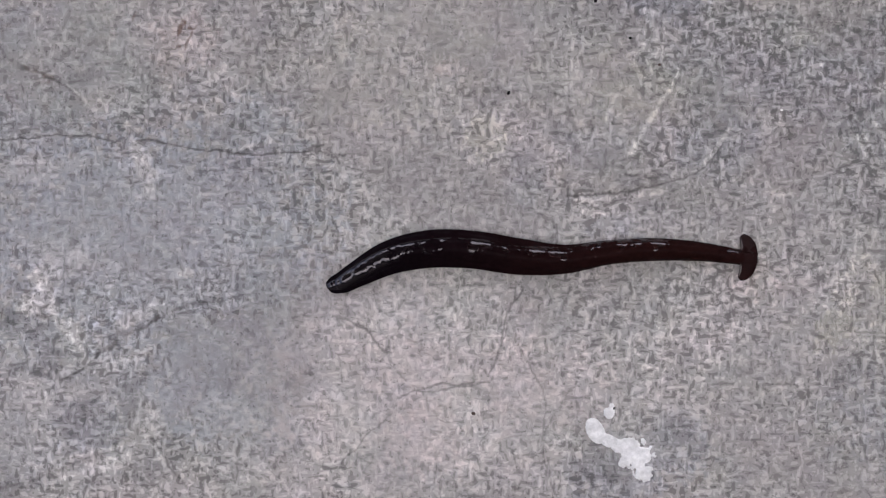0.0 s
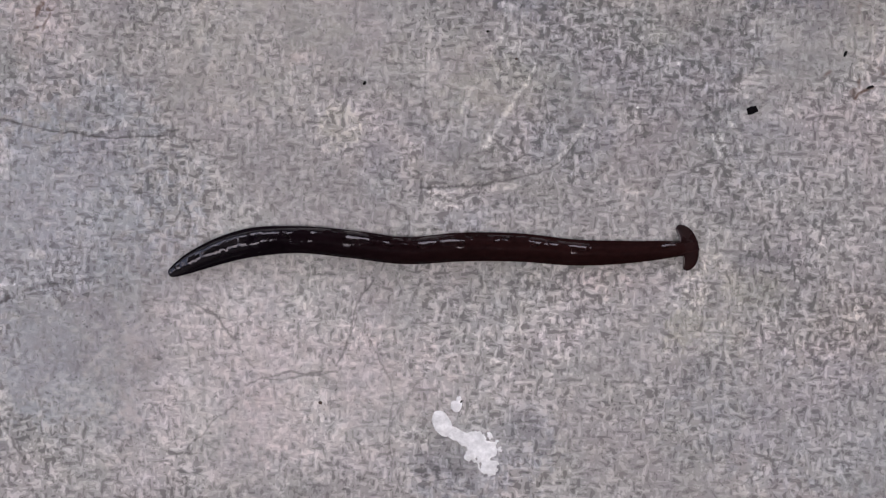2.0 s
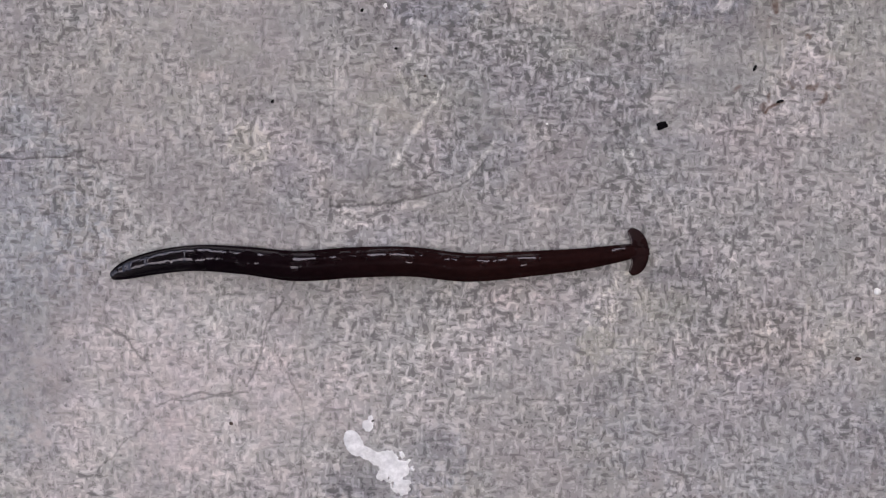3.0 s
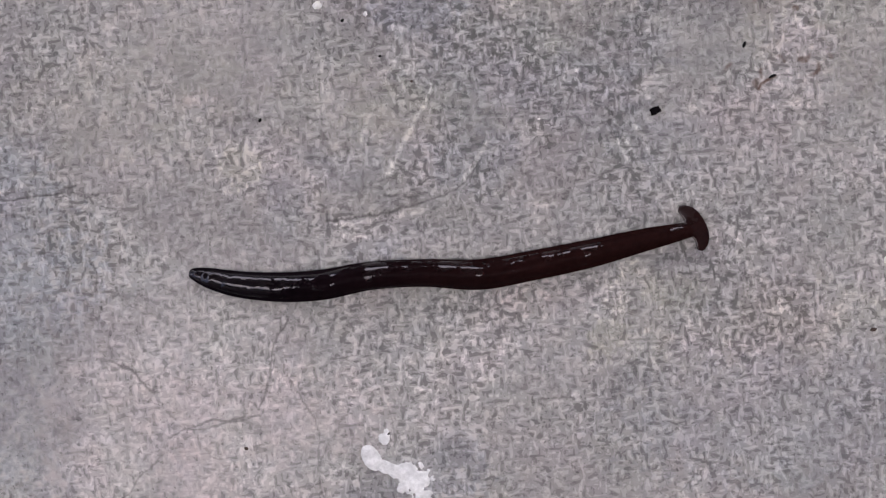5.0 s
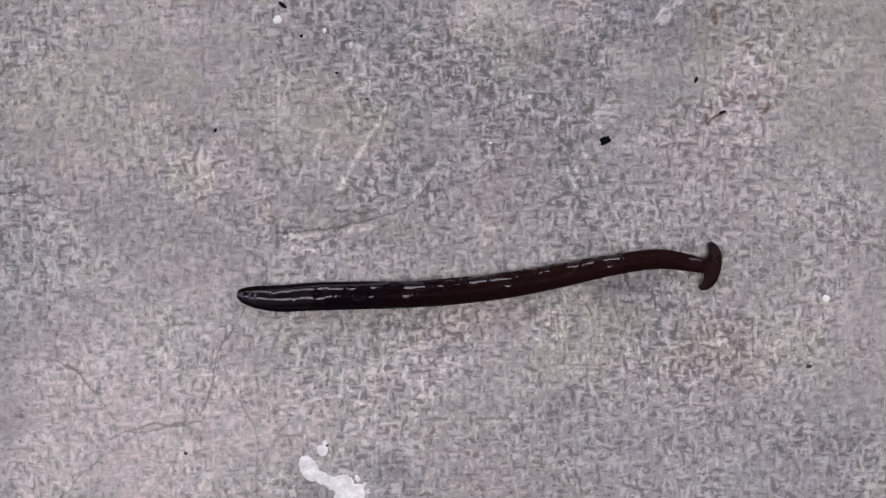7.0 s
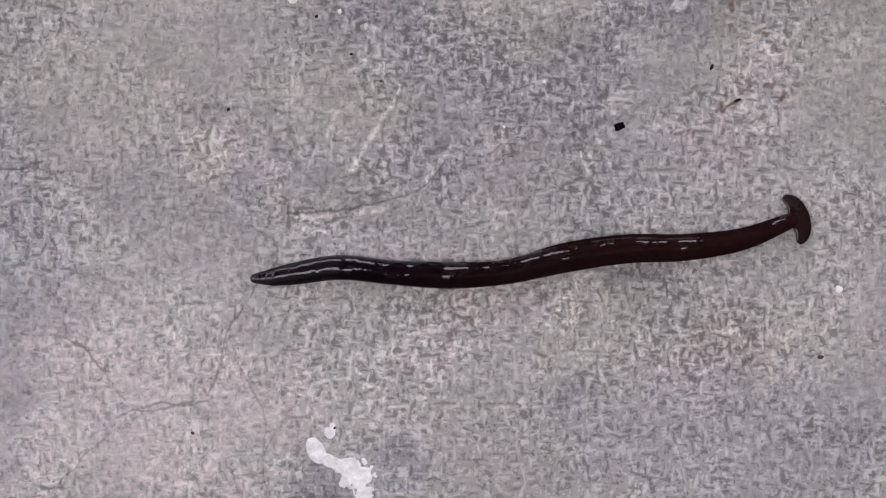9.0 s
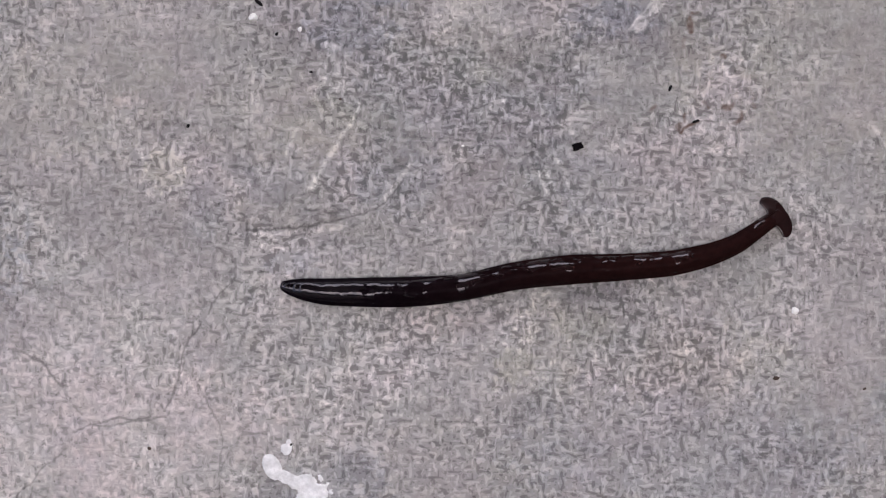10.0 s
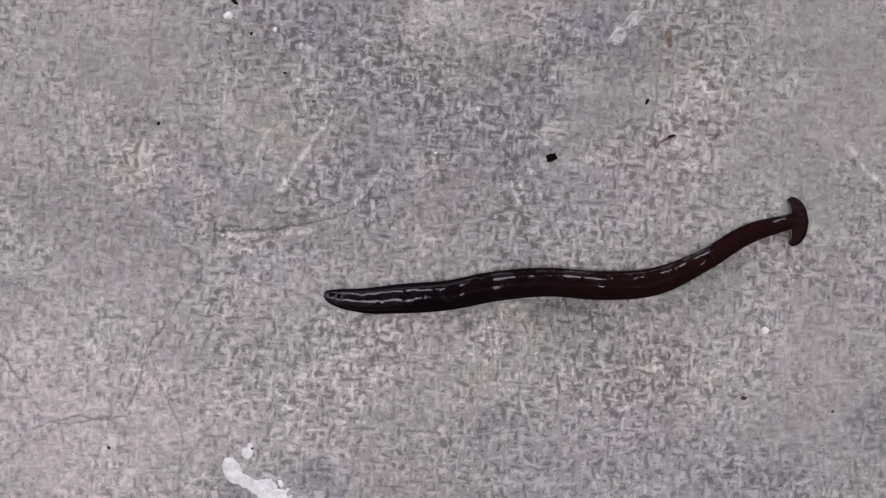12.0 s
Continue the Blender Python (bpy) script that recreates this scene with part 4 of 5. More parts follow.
relief = 0.00006 * lattice(X, Y, 1.3, 31) + 0.00005 * lattice(X, Y, 0.6, 32) + 0.00012 * lattice(X, Y, 6.0, 33)
relief -= 0.00022 * masks["crack"]
inside = np.clip(np.minimum.reduce([X + 86, 154 - X, Y + 54, 68 - Y]) / 2, 0, 1)
index = np.arange(NX * NY).reshape(NX, NY)
quads = np.stack([index[:-1, :-1], index[1:, :-1], index[1:, 1:], index[:-1, 1:]], -1).reshape(-1, 4)
ground_mesh = bpy.data.meshes.new("ground")
ground_mesh.vertices.add(NX * NY)
ground_mesh.vertices.foreach_set("co", np.stack([X / 1000, Y / 1000, relief * inside], -1).ravel().astype(np.float32))
ground_mesh.loops.add(quads.size)
ground_mesh.loops.foreach_set("vertex_index", quads.ravel().astype(np.int32))
ground_mesh.polygons.add(len(quads))
ground_mesh.polygons.foreach_set("loop_start", np.arange(0, quads.size, 4, dtype=np.int32))
ground_mesh.update(calc_edges=True)
ground_mesh.shade_smooth()
for name, values in masks.items():
    ground_mesh.attributes.new(name, 'FLOAT', 'POINT').data.foreach_set("value", values.astype(np.float32))
ground_mesh.materials.append(CONCRETE)
ground = tagged(new("ground", ground_mesh), "worn grey concrete ground with hairline cracks and stains", "concrete floor", kind="structure")

# unseen plain porch, added to shape light and highlights: a back wall, a roof with a long slit, low side walls, a long
# opening in the front wall
box("added_wall_south", -3.2, 3.2, -1.65, -1.5, -0.05, 2.779, PLASTER, "unseen plain grey back wall, added to block light")
box("ceiling", -3.2, 3.2, -0.1, 2.75, 2.782, 2.95, PLASTER, "unseen plain grey front roof slab, added to shape the light")
box("ceiling_added_back", -3.2, 3.2, -1.65, -1.0, 2.782, 2.95, PLASTER, "unseen plain grey back roof slab, added to shape the light")
box("added_wall_east", 3.05, 3.2, -1.497, 0.0, -0.05, 2.779, PLASTER, "unseen plain grey side wall, added to block light")
box("added_low_wall_east", 3.05, 3.2, 0.003, 2.597, -0.05, 0.8, PLASTER, "unseen plain grey low side wall, added to block light")
box("added_low_wall_west", -3.2, -3.05, -1.497, 2.597, -0.05, 0.5, PLASTER, "unseen plain grey low side wall, added to block light")
box("added_low_wall_north", -3.2, 3.2, 2.6, 2.75, -0.05, 0.9, PLASTER, "unseen plain grey wall below the long opening, added to shape reflections")
box("added_wall_north", -3.2, 3.2, 2.6, 2.75, 2.1, 2.779, PLASTER, "unseen plain grey wall above the long opening, added to shape reflections")
for side, x0, x1 in (("west", -3.2, -2.9), ("east", 2.9, 3.2)):
    box("added_pier_" + side, x0, x1, 2.6, 2.75, 0.903, 2.097, PLASTER, "unseen plain grey pier, added beside the long opening")


# ---- the flatworm: short rigid pieces that slide and turn along its body ----
STATIONS = np.array([0, .015, .04, .08, .16, .26, .36, .47, .58, .69, .8, .91, 1])
BODY = []


def body_at(t, lobe_a, lobe_b, front, spine):
    """At t seconds, in millimetres: the two tips and the front of the head, and from tail to neck the midline with its width."""
    BODY.append((t, np.array(lobe_a), np.array(lobe_b), np.array(front), np.array(spine)))


body_at(0.0, (52.6, 2.6), (52.2, -5.5), (55.4, -1.6), [(-20.4, -6.4, 1.2), (-19.3, -6.2, 2.3), (-17.5, -5.7, 3.6), (-14.9, -4.3, 4.5), (-9.6, -1.6, 5.9), (-2.4, 0.0, 6.7), (5.0, -0.1, 6.7), (13.1, -1.3, 6.4), (21.2, -1.8, 5.1), (29.3, -0.6, 4.3), (37.5, -0.1, 4.0), (45.6, -0.5, 3.3), (52.2, -1.4, 2.7)])
body_at(0.5, (54.0, 3.9), (55.2, -4.3), (57.2, 0.2), [(-19.2, -5.7, 1.2), (-18.2, -5.3, 2.5), (-16.6, -4.3, 3.7), (-14.0, -2.8, 5.0), (-8.5, -0.5, 6.2), (-1.1, 0.6, 6.7), (6.4, 0.4, 6.4), (14.5, -0.9, 6.6), (22.7, -1.4, 5.6), (30.9, -0.4, 4.8), (39.1, 0.1, 4.2), (47.3, -0.5, 3.3), (54.0, -0.3, 2.7)])
body_at(1.0, (58.1, 2.8), (57.5, -4.9), (60.9, -1.3), [(-20.3, -6.3, 1.2), (-19.2, -6.0, 2.5), (-17.4, -5.2, 3.8), (-14.5, -3.8, 5.1), (-8.7, -1.2, 6.0), (-0.9, -0.4, 6.0), (7.1, -0.6, 5.6), (15.8, -1.7, 5.4), (24.5, -2.1, 5.3), (33.2, -1.0, 4.7), (41.9, -0.9, 4.3), (50.6, -1.5, 3.5), (57.7, -1.1, 2.7)])
body_at(1.5, (61.6, 4.9), (63.1, -2.6), (65.3, 1.7), [(-21.1, -6.4, 1.2), (-19.9, -5.9, 2.4), (-18.1, -4.8, 3.5), (-15.1, -3.2, 4.5), (-8.8, -0.8, 5.5), (-0.4, 0.1, 5.7), (8.1, -0.3, 5.5), (17.4, -0.9, 5.3), (26.8, -0.5, 5.5), (36.1, 0.3, 5.0), (45.4, -0.1, 4.5), (54.7, -0.5, 3.7), (62.1, 1.1, 2.7)])
body_at(2.0, (67.2, 3.9), (68.9, -4.0), (71.1, 0.6), [(-22.0, -7.1, 1.2), (-20.8, -6.5, 2.1), (-18.8, -5.4, 3.0), (-15.5, -3.8, 4.1), (-8.6, -1.4, 5.1), (0.5, -0.4, 4.8), (9.6, -0.9, 4.9), (19.6, -1.8, 4.8), (29.6, -0.9, 5.1), (39.7, -0.7, 5.0), (49.7, -1.3, 4.6), (59.8, -0.9, 3.8), (68.0, -0.1, 2.7)])
body_at(2.5, (71.9, 5.5), (73.5, -2.7), (75.5, 1.9), [(-22.5, -6.5, 1.2), (-21.3, -5.7, 2.2), (-19.1, -4.6, 3.2), (-15.6, -3.1, 4.2), (-8.3, -0.6, 4.8), (1.3, -0.1, 4.9), (10.9, -0.7, 5.0), (21.4, -1.1, 4.8), (32.0, -0.1, 5.1), (42.6, -0.4, 5.1), (53.1, -0.5, 4.8), (63.7, 0.5, 4.0), (72.3, 1.3, 2.7)])
body_at(3.0, (74.5, 6.4), (74.9, -1.7), (78.1, 2.5), [(-16.2, -3.7, 1.2), (-14.9, -3.1, 2.2), (-12.8, -2.3, 3.2), (-9.2, -1.3, 4.0), (-2.0, -0.2, 4.5), (7.2, -0.4, 4.9), (16.4, -1.2, 5.3), (26.5, -0.4, 5.4), (36.5, -0.1, 5.2), (46.6, -0.9, 5.0), (56.7, -0.1, 4.5), (66.8, 1.0, 3.7), (74.9, 2.4, 2.7)])
body_at(3.2, (74.5, 7.3), (75.5, 0.3), (78.6, 4.3), [(-10.6, -1.4, 1.2), (-9.3, -1.2, 1.7), (-7.2, -0.7, 2.5), (-3.8, 0.1, 3.7), (3.1, 0.5, 5.0), (11.8, 0.0, 5.6), (20.5, -0.4, 5.3), (29.9, 0.5, 5.1), (39.5, 0.2, 5.1), (49.0, -0.3, 4.5), (58.5, 0.5, 3.9), (68.0, 1.6, 3.4), (75.4, 3.9, 2.7)])
body_at(4.8, (80.3, 8.6), (83.9, 0.4), (85.0, 5.8), [(-1.9, 2.1, 1.2), (-0.8, 1.6, 2.2), (1.2, 0.9, 3.3), (4.5, -0.1, 4.4), (11.3, -1.2, 5.0), (19.8, -1.6, 5.2), (28.2, -0.5, 5.0), (37.6, -0.6, 4.9), (46.9, -1.6, 5.3), (56.2, -0.9, 4.8), (65.5, 0.5, 4.1), (74.7, 2.2, 3.6), (82.1, 4.5, 2.7)])
body_at(5.0, (82.8, 7.6), (86.2, -0.2), (87.2, 4.9), [(-2.4, 2.0, 1.2), (-1.1, 1.6, 2.3), (1.0, 0.9, 3.3), (4.3, -0.1, 4.2), (11.2, -1.3, 5.0), (20.0, -1.6, 5.3), (28.7, -0.6, 4.9), (38.3, -0.7, 4.8), (47.9, -1.6, 5.3), (57.4, -0.6, 5.2), (67.0, 0.7, 4.9), (76.5, 2.4, 3.9), (84.2, 3.6, 2.7)])
body_at(5.5, (89.4, 9.3), (91.1, 1.0), (93.0, 5.7), [(-3.0, 2.5, 1.2), (-1.6, 2.1, 2.0), (0.6, 1.4, 3.0), (4.2, 0.4, 3.9), (11.7, -0.8, 4.9), (21.0, -1.2, 4.9), (30.4, -0.2, 4.8), (40.7, -0.6, 4.8), (51.0, -0.9, 5.3), (61.3, 0.1, 5.2), (71.5, 1.3, 5.0), (81.7, 3.0, 4.6), (89.9, 5.1, 2.7)])
body_at(6.0, (95.3, 7.7), (94.0, 0.1), (97.3, 3.4), [(-3.1, 2.0, 1.2), (-1.7, 1.5, 2.3), (0.7, 0.8, 3.0), (4.4, -0.4, 3.7), (12.2, -1.4, 4.3), (22.0, -1.3, 4.5), (31.8, -0.3, 4.6), (42.5, -1.1, 4.6), (53.3, -0.9, 5.0), (64.1, 0.2, 5.0), (74.7, 2.3, 5.2), (85.4, 3.8, 4.1), (94.1, 4.0, 2.7)])
body_at(6.5, (96.3, 9.4), (96.0, 1.6), (99.0, 5.4), [(3.8, 0.0, 1.2), (5.2, -0.1, 2.6), (7.5, -0.3, 3.4), (11.2, -0.6, 3.9), (18.6, -0.6, 4.6), (27.8, 0.5, 5.1), (37.0, 0.4, 4.8), (47.1, -0.3, 4.8), (57.3, 0.2, 5.2), (67.4, 1.4, 5.3), (77.4, 3.3, 4.7), (87.5, 4.6, 3.5), (95.8, 5.5, 2.7)])
body_at(7.0, (97.9, 6.6), (96.1, -1.8), (99.9, 1.7), [(15.2, -1.1, 1.2), (16.3, -1.5, 2.5), (18.4, -1.8, 3.6), (21.6, -2.1, 4.5), (28.2, -1.9, 4.9), (36.4, -1.8, 4.9), (44.7, -1.8, 4.7), (53.7, -1.3, 4.7), (62.7, -0.4, 4.6), (71.7, 1.1, 4.3), (80.6, 2.7, 3.7), (89.6, 3.6, 3.4), (96.8, 2.4, 2.7)])
body_at(7.2, (98.4, 7.4), (96.6, -1.1), (100.1, 2.6), [(16.9, -1.8, 1.2), (18.1, -1.9, 2.3), (20.1, -1.9, 3.6), (23.3, -1.8, 4.7), (29.7, -1.3, 5.1), (37.8, -1.7, 5.2), (45.9, -1.7, 4.7), (54.7, -1.2, 4.9), (63.6, -0.4, 4.5), (72.3, 1.3, 4.2), (80.9, 3.2, 3.7), (89.7, 4.0, 3.2), (97.0, 3.2, 2.7)])
body_at(8.8, (107.5, 11.3), (109.5, 3.0), (111.2, 7.8), [(15.6, -2.2, 1.2), (17.0, -2.1, 2.0), (19.3, -1.8, 3.0), (23.0, -1.1, 3.8), (30.4, 0.1, 4.2), (39.7, -0.5, 4.2), (49.0, -0.8, 4.7), (59.3, -0.3, 4.6), (69.4, 1.6, 5.0), (79.6, 3.3, 5.1), (89.9, 3.7, 4.4), (100.1, 4.6, 3.6), (108.1, 7.0, 2.7)])
body_at(9.0, (108.5, 12.4), (111.4, 4.0), (113.1, 9.3), [(15.5, -2.1, 1.2), (16.9, -2.0, 1.9), (19.3, -1.8, 2.7), (23.1, -1.2, 3.7), (30.7, -0.1, 4.3), (40.2, -0.9, 4.3), (49.8, -1.4, 4.7), (60.3, -0.8, 4.3), (70.7, 1.7, 5.2), (81.1, 3.2, 5.1), (91.6, 3.5, 4.7), (102.0, 5.1, 3.8), (110.1, 8.2, 2.7)])
body_at(9.5, (110.4, 13.4), (115.0, 7.0), (115.1, 11.9), [(17.2, -2.1, 1.2), (18.7, -1.9, 1.7), (21.1, -1.6, 2.5), (24.9, -0.9, 3.4), (32.6, 0.0, 4.1), (42.2, -0.7, 4.4), (51.9, -0.5, 4.7), (62.5, 0.4, 4.6), (73.0, 2.6, 5.0), (83.6, 3.5, 4.9), (94.3, 3.8, 4.5), (104.7, 6.3, 3.8), (112.5, 10.1, 2.7)])
body_at(10.0, (112.0, 15.6), (116.8, 8.9), (116.5, 13.7), [(28.2, -0.2, 1.2), (29.5, -0.5, 2.3), (31.7, -0.8, 3.3), (35.2, -1.2, 4.4), (42.2, -1.3, 5.1), (51.0, -1.1, 5.3), (59.8, -0.3, 4.7), (69.2, 1.8, 4.9), (78.8, 3.0, 5.2), (88.5, 3.6, 4.7), (98.0, 4.6, 4.4), (107.3, 7.5, 3.5), (113.8, 11.8, 2.7)])
body_at(10.5, (110.2, 17.7), (116.3, 11.5), (115.5, 16.9), [(39.9, -0.5, 1.2), (41.1, -0.7, 2.6), (43.0, -0.8, 3.9), (46.1, -0.7, 5.1), (52.3, -0.1, 6.1), (60.0, 0.6, 5.6), (67.6, 2.0, 6.0), (76.0, 3.4, 6.0), (84.6, 3.8, 5.1), (93.1, 3.9, 4.4), (101.5, 5.2, 4.0), (109.1, 8.9, 3.2), (113.2, 14.6, 2.7)])
body_at(11.0, (113.3, 17.2), (117.3, 10.9), (117.6, 15.5), [(43.0, -1.2, 1.2), (44.1, -1.2, 2.7), (46.0, -1.2, 3.9), (49.0, -1.0, 4.8), (54.9, -0.1, 5.8), (62.4, 0.4, 5.9), (69.8, 1.9, 5.8), (78.0, 2.9, 6.3), (86.2, 3.1, 5.6), (94.5, 3.2, 5.1), (102.6, 5.2, 3.8), (109.8, 9.4, 3.1), (114.9, 13.8, 2.7)])
body_at(11.5, (117.7, 18.2), (117.5, 11.3), (120.6, 14.7), [(42.2, -0.7, 1.2), (43.3, -1.1, 2.4), (45.2, -1.3, 3.5), (48.3, -1.3, 4.5), (54.7, -1.0, 5.3), (62.5, -0.5, 5.3), (70.3, 1.2, 5.4), (78.8, 2.4, 5.4), (87.5, 2.2, 5.0), (96.2, 2.7, 4.7), (104.3, 5.7, 4.1), (111.5, 10.6, 3.7), (117.4, 14.8, 2.7)])
body_at(12.0, (121.4, 19.5), (122.0, 11.1), (125.0, 15.6), [(41.9, -0.7, 1.2), (42.9, -1.1, 2.1), (44.9, -1.4, 3.1), (48.2, -1.6, 4.1), (54.9, -1.0, 5.1), (63.2, -0.0, 5.2), (71.3, 1.9, 5.2), (80.4, 3.0, 5.0), (89.6, 2.8, 5.0), (98.7, 3.9, 4.8), (107.0, 7.8, 3.8), (114.7, 12.8, 3.4), (121.8, 15.3, 2.7)])


def curve(values, u):
    """A smooth curve through the stations."""
    slope = np.gradient(values, STATIONS)
    k = np.clip(np.searchsorted(STATIONS, u, side="right") - 1, 0, len(STATIONS) - 2)
    h = STATIONS[k + 1] - STATIONS[k]
    s = (u - STATIONS[k]) / h
    return ((1 + 2 * s) * (1 - s) ** 2 * values[k] + s * (1 - s) ** 2 * h * slope[k]
            + s * s * (3 - 2 * s) * values[k + 1] + s * s * (s - 1) * h * slope[k + 1])


PIECES = 76
PLACE = 0.012 + 0.988 * (np.arange(PIECES) / (PIECES - 1)) ** 1.35


def capsule(name, long, wide, high, parent, bend=2.7, skin=SKIN):
    """A rounded piece along x, flatter across z; lengths are half lengths in metres."""
    rings, round_ = 15, 18
    verts, faces = [], []
    for i in range(rings):
        s = -math.cos(math.pi * (i + 0.5) / rings)
        r = (1 - abs(s) ** bend) ** (1 / bend)
        for j in range(round_):
            a = 2 * math.pi * j / round_
            verts.append((long * s, wide * r * math.cos(a), high * r * math.sin(a)))
    for i in range(rings - 1):
        for j in range(round_):
            k = (j + 1) % round_
            faces.append((i * round_ + j, (i + 1) * round_ + j, (i + 1) * round_ + k, i * round_ + k)[::-1])
    faces.append(tuple(range(round_)))
    faces.append(tuple(range((rings - 1) * round_, rings * round_))[::-1])
    return mesh_object(name, verts, faces, skin, parent)


def skin_colour(u):
    """Black at the tail to brown at the head; the fourth value is the place along the body."""
    k = min(max((u - 0.10) / 0.7, 0), 1)
    k = k * k * (3 - 2 * k)
    tail, head = (0.0046, 0.0030, 0.0046), (0.0155, 0.0056, 0.0053)
    return (*(a + (b - a) * k for a, b in zip(tail, head)), u)


def head_edges(y):
    """Where the back and the front of the half-moon head lie, y millimetres from its middle."""
    k = min(max(y, 0) / 4.25, 1.0)
    fore = 0.75 + 2.55 * (1 - k ** 2.5) ** (1 / 1.8)
    back = 0.05 + 0.28 * math.sin(math.pi * min(k / 0.9, 1)) ** 1.5 + 0.7 * (max(0, k - 0.82) / 0.18) ** 2 - 1.5 * max(0, 1 - k * 2.4) ** 1.6
    return k, back, fore


def head_lobe(parent, side):
    """One half of the half-moon head: rounded in front, hollow behind where it runs into the neck, thin towards its tip."""
    along, round_ = 26, 20
    verts, faces = [], []
    for i in range(along):
        f = i / (along - 1)
        k, back, fore = head_edges(-0.9 + 5.15 * math.sin(f * math.pi / 2) ** 1.1)
        y = -0.9 + 5.15 * math.sin(f * math.pi / 2) ** 1.1
        mid, half = (fore + back) / 2, max((fore - back) / 2, 0.04)
        high = (0.24 + 0.52 * (1 - k ** 1.6)) * min(1, 0.25 + 9 * (1 - k))
        for j in range(round_):
            a = 2 * math.pi * j / round_
            c, s = math.cos(a), math.sin(a)
            verts.append(Vector((mid + half * math.copysign(abs(c) ** 0.75, c), y * side, high * math.copysign(abs(s) ** 0.85, s))) / 1000)
    for i in range(along - 1):
        for j in range(round_):
            k = (j + 1) % round_
            q = (i * round_ + j, (i + 1) * round_ + j, (i + 1) * round_ + k, i * round_ + k)
            faces.append(q if side > 0 else q[::-1])
    ends = tuple(range(round_)), tuple(range((along - 1) * round_, along * round_))[::-1]
    faces.extend(e[::-1] if side > 0 else e for e in ends)
    lobe = mesh_object("head_lobe", verts, faces, HEAD_SKIN, parent)
    # a pale tube along the back edge stands in for the lip's reflection
    verts, faces = [], []
    for i in range(along):
        f = i / (along - 1)
        y = 0.75 + 3.1 * f
        k, back, fore = head_edges(y)
        r = 0.15 * math.sin(math.pi * min(max(f, 0.04), 0.96)) ** 0.6
        high = (0.24 + 0.52 * (1 - k ** 1.6)) * 0.45
        for j in range(8):
            a = 2 * math.pi * j / 8
            verts.append(Vector((back + 0.16 + r * math.cos(a), y * side, high + r * math.sin(a))) / 1000)
    for i in range(along - 1):
        for j in range(8):
            q = (i * 8 + j, (i + 1) * 8 + j, (i + 1) * 8 + (j + 1) % 8, i * 8 + (j + 1) % 8)
            faces.append(q if side > 0 else q[::-1])
    tagged(mesh_object("rim_glint", verts, faces, RIM_GLINT, lobe), "pale strip painted as a glint on the head's back edge")
    return lobe


worm = tagged(new("flatworm"), "glossy black-brown hammerhead flatworm crawling on concrete", "flatworm")
WIDTH = np.array([[curve(row[4][:, 2], u) for u in PLACE] for row in BODY])
LEAST = WIDTH.min(axis=0) * 0.5
LEAST = np.convolve(np.pad(LEAST, 2, mode="edge"), [.1, .2, .4, .2, .1], "valid")
SHORT = min(np.hypot(*np.diff(row[4][:, :2], axis=0).T).sum() for row in BODY)
pieces = []
for u, r in zip(PLACE, LEAST):
    half = min(max(u * SHORT * 1.02, 1.15), 3.3, (1 - u) * SHORT + 1.3)
    bend = 2.7 if u > 0.06 else 2.0
    tall = (1 - 0.3 * max(0, (u - 0.9) / 0.1)) * (0.45 + 0.55 * min(u / 0.3, 1))
    mid = capsule("body_ring", half / 1000, r / 1000, r * 0.86 * tall / 1000, worm, bend)
    flank = capsule("flank", half / 1000, r / 1000, r * 0.66 * tall / 1000, worm, bend, FLANK_SKIN)
    other = new("flank", flank.data)
    other.parent = worm
    for ob in (mid, flank, other):
        ob.color = skin_colour(u)
    pieces.append((u, r, tall, mid, flank, other))
lobes = [head_lobe(worm, 1), head_lobe(worm, -1)]
core = capsule("head_core", 0.0016, 0.0021, 0.00076, worm, 2.2, HEAD_SKIN)
for ob in (*lobes, core):
    ob.color = skin_colour(1.0)
tagged(lobes[0], "brown fan-shaped head edge")
tagged(lobes[1], "brown fan-shaped head edge")
tagged(core, "brown flat middle of the head")


# ---- small things lying on the concrete ----
def lump(name, x, y, size, stretch, turn, mat, label, category, seed, block=0.0, group=""):
    """A small uneven grain, flat below; x, y and size in millimetres. block: how far it is pressed into a squared rod."""
    bm = bmesh.new()
    bmesh.ops.create_icosphere(bm, subdivisions=3 if block else 2, radius=1)
    for v in bm.verts:
        v.co *= 1 + block * (1 / max(abs(v.co.x), abs(v.co.y), abs(v.co.z)) - 1)
        n = noise.noise(v.co * 1.3 + Vector((seed * 3.7, seed, 0)))
        v.co *= 1 + 0.35 * n
        v.co = Vector((v.co.x * size * stretch, v.co.y * size, max(v.co.z, -0.5) * size * 0.7)) / 2000
    low = min(v.co.z for v in bm.verts)
    for v in bm.verts:
        v.co.z -= low
    me = bpy.data.meshes.new(name)
    bm.to_mesh(me)
    me.materials.append(mat)
    ob = new(name, me)
    ob.matrix_basis = pose(x / 1000, y / 1000, 0.00001, 0, 0, turn)
    return tagged(ob, label, category, group)


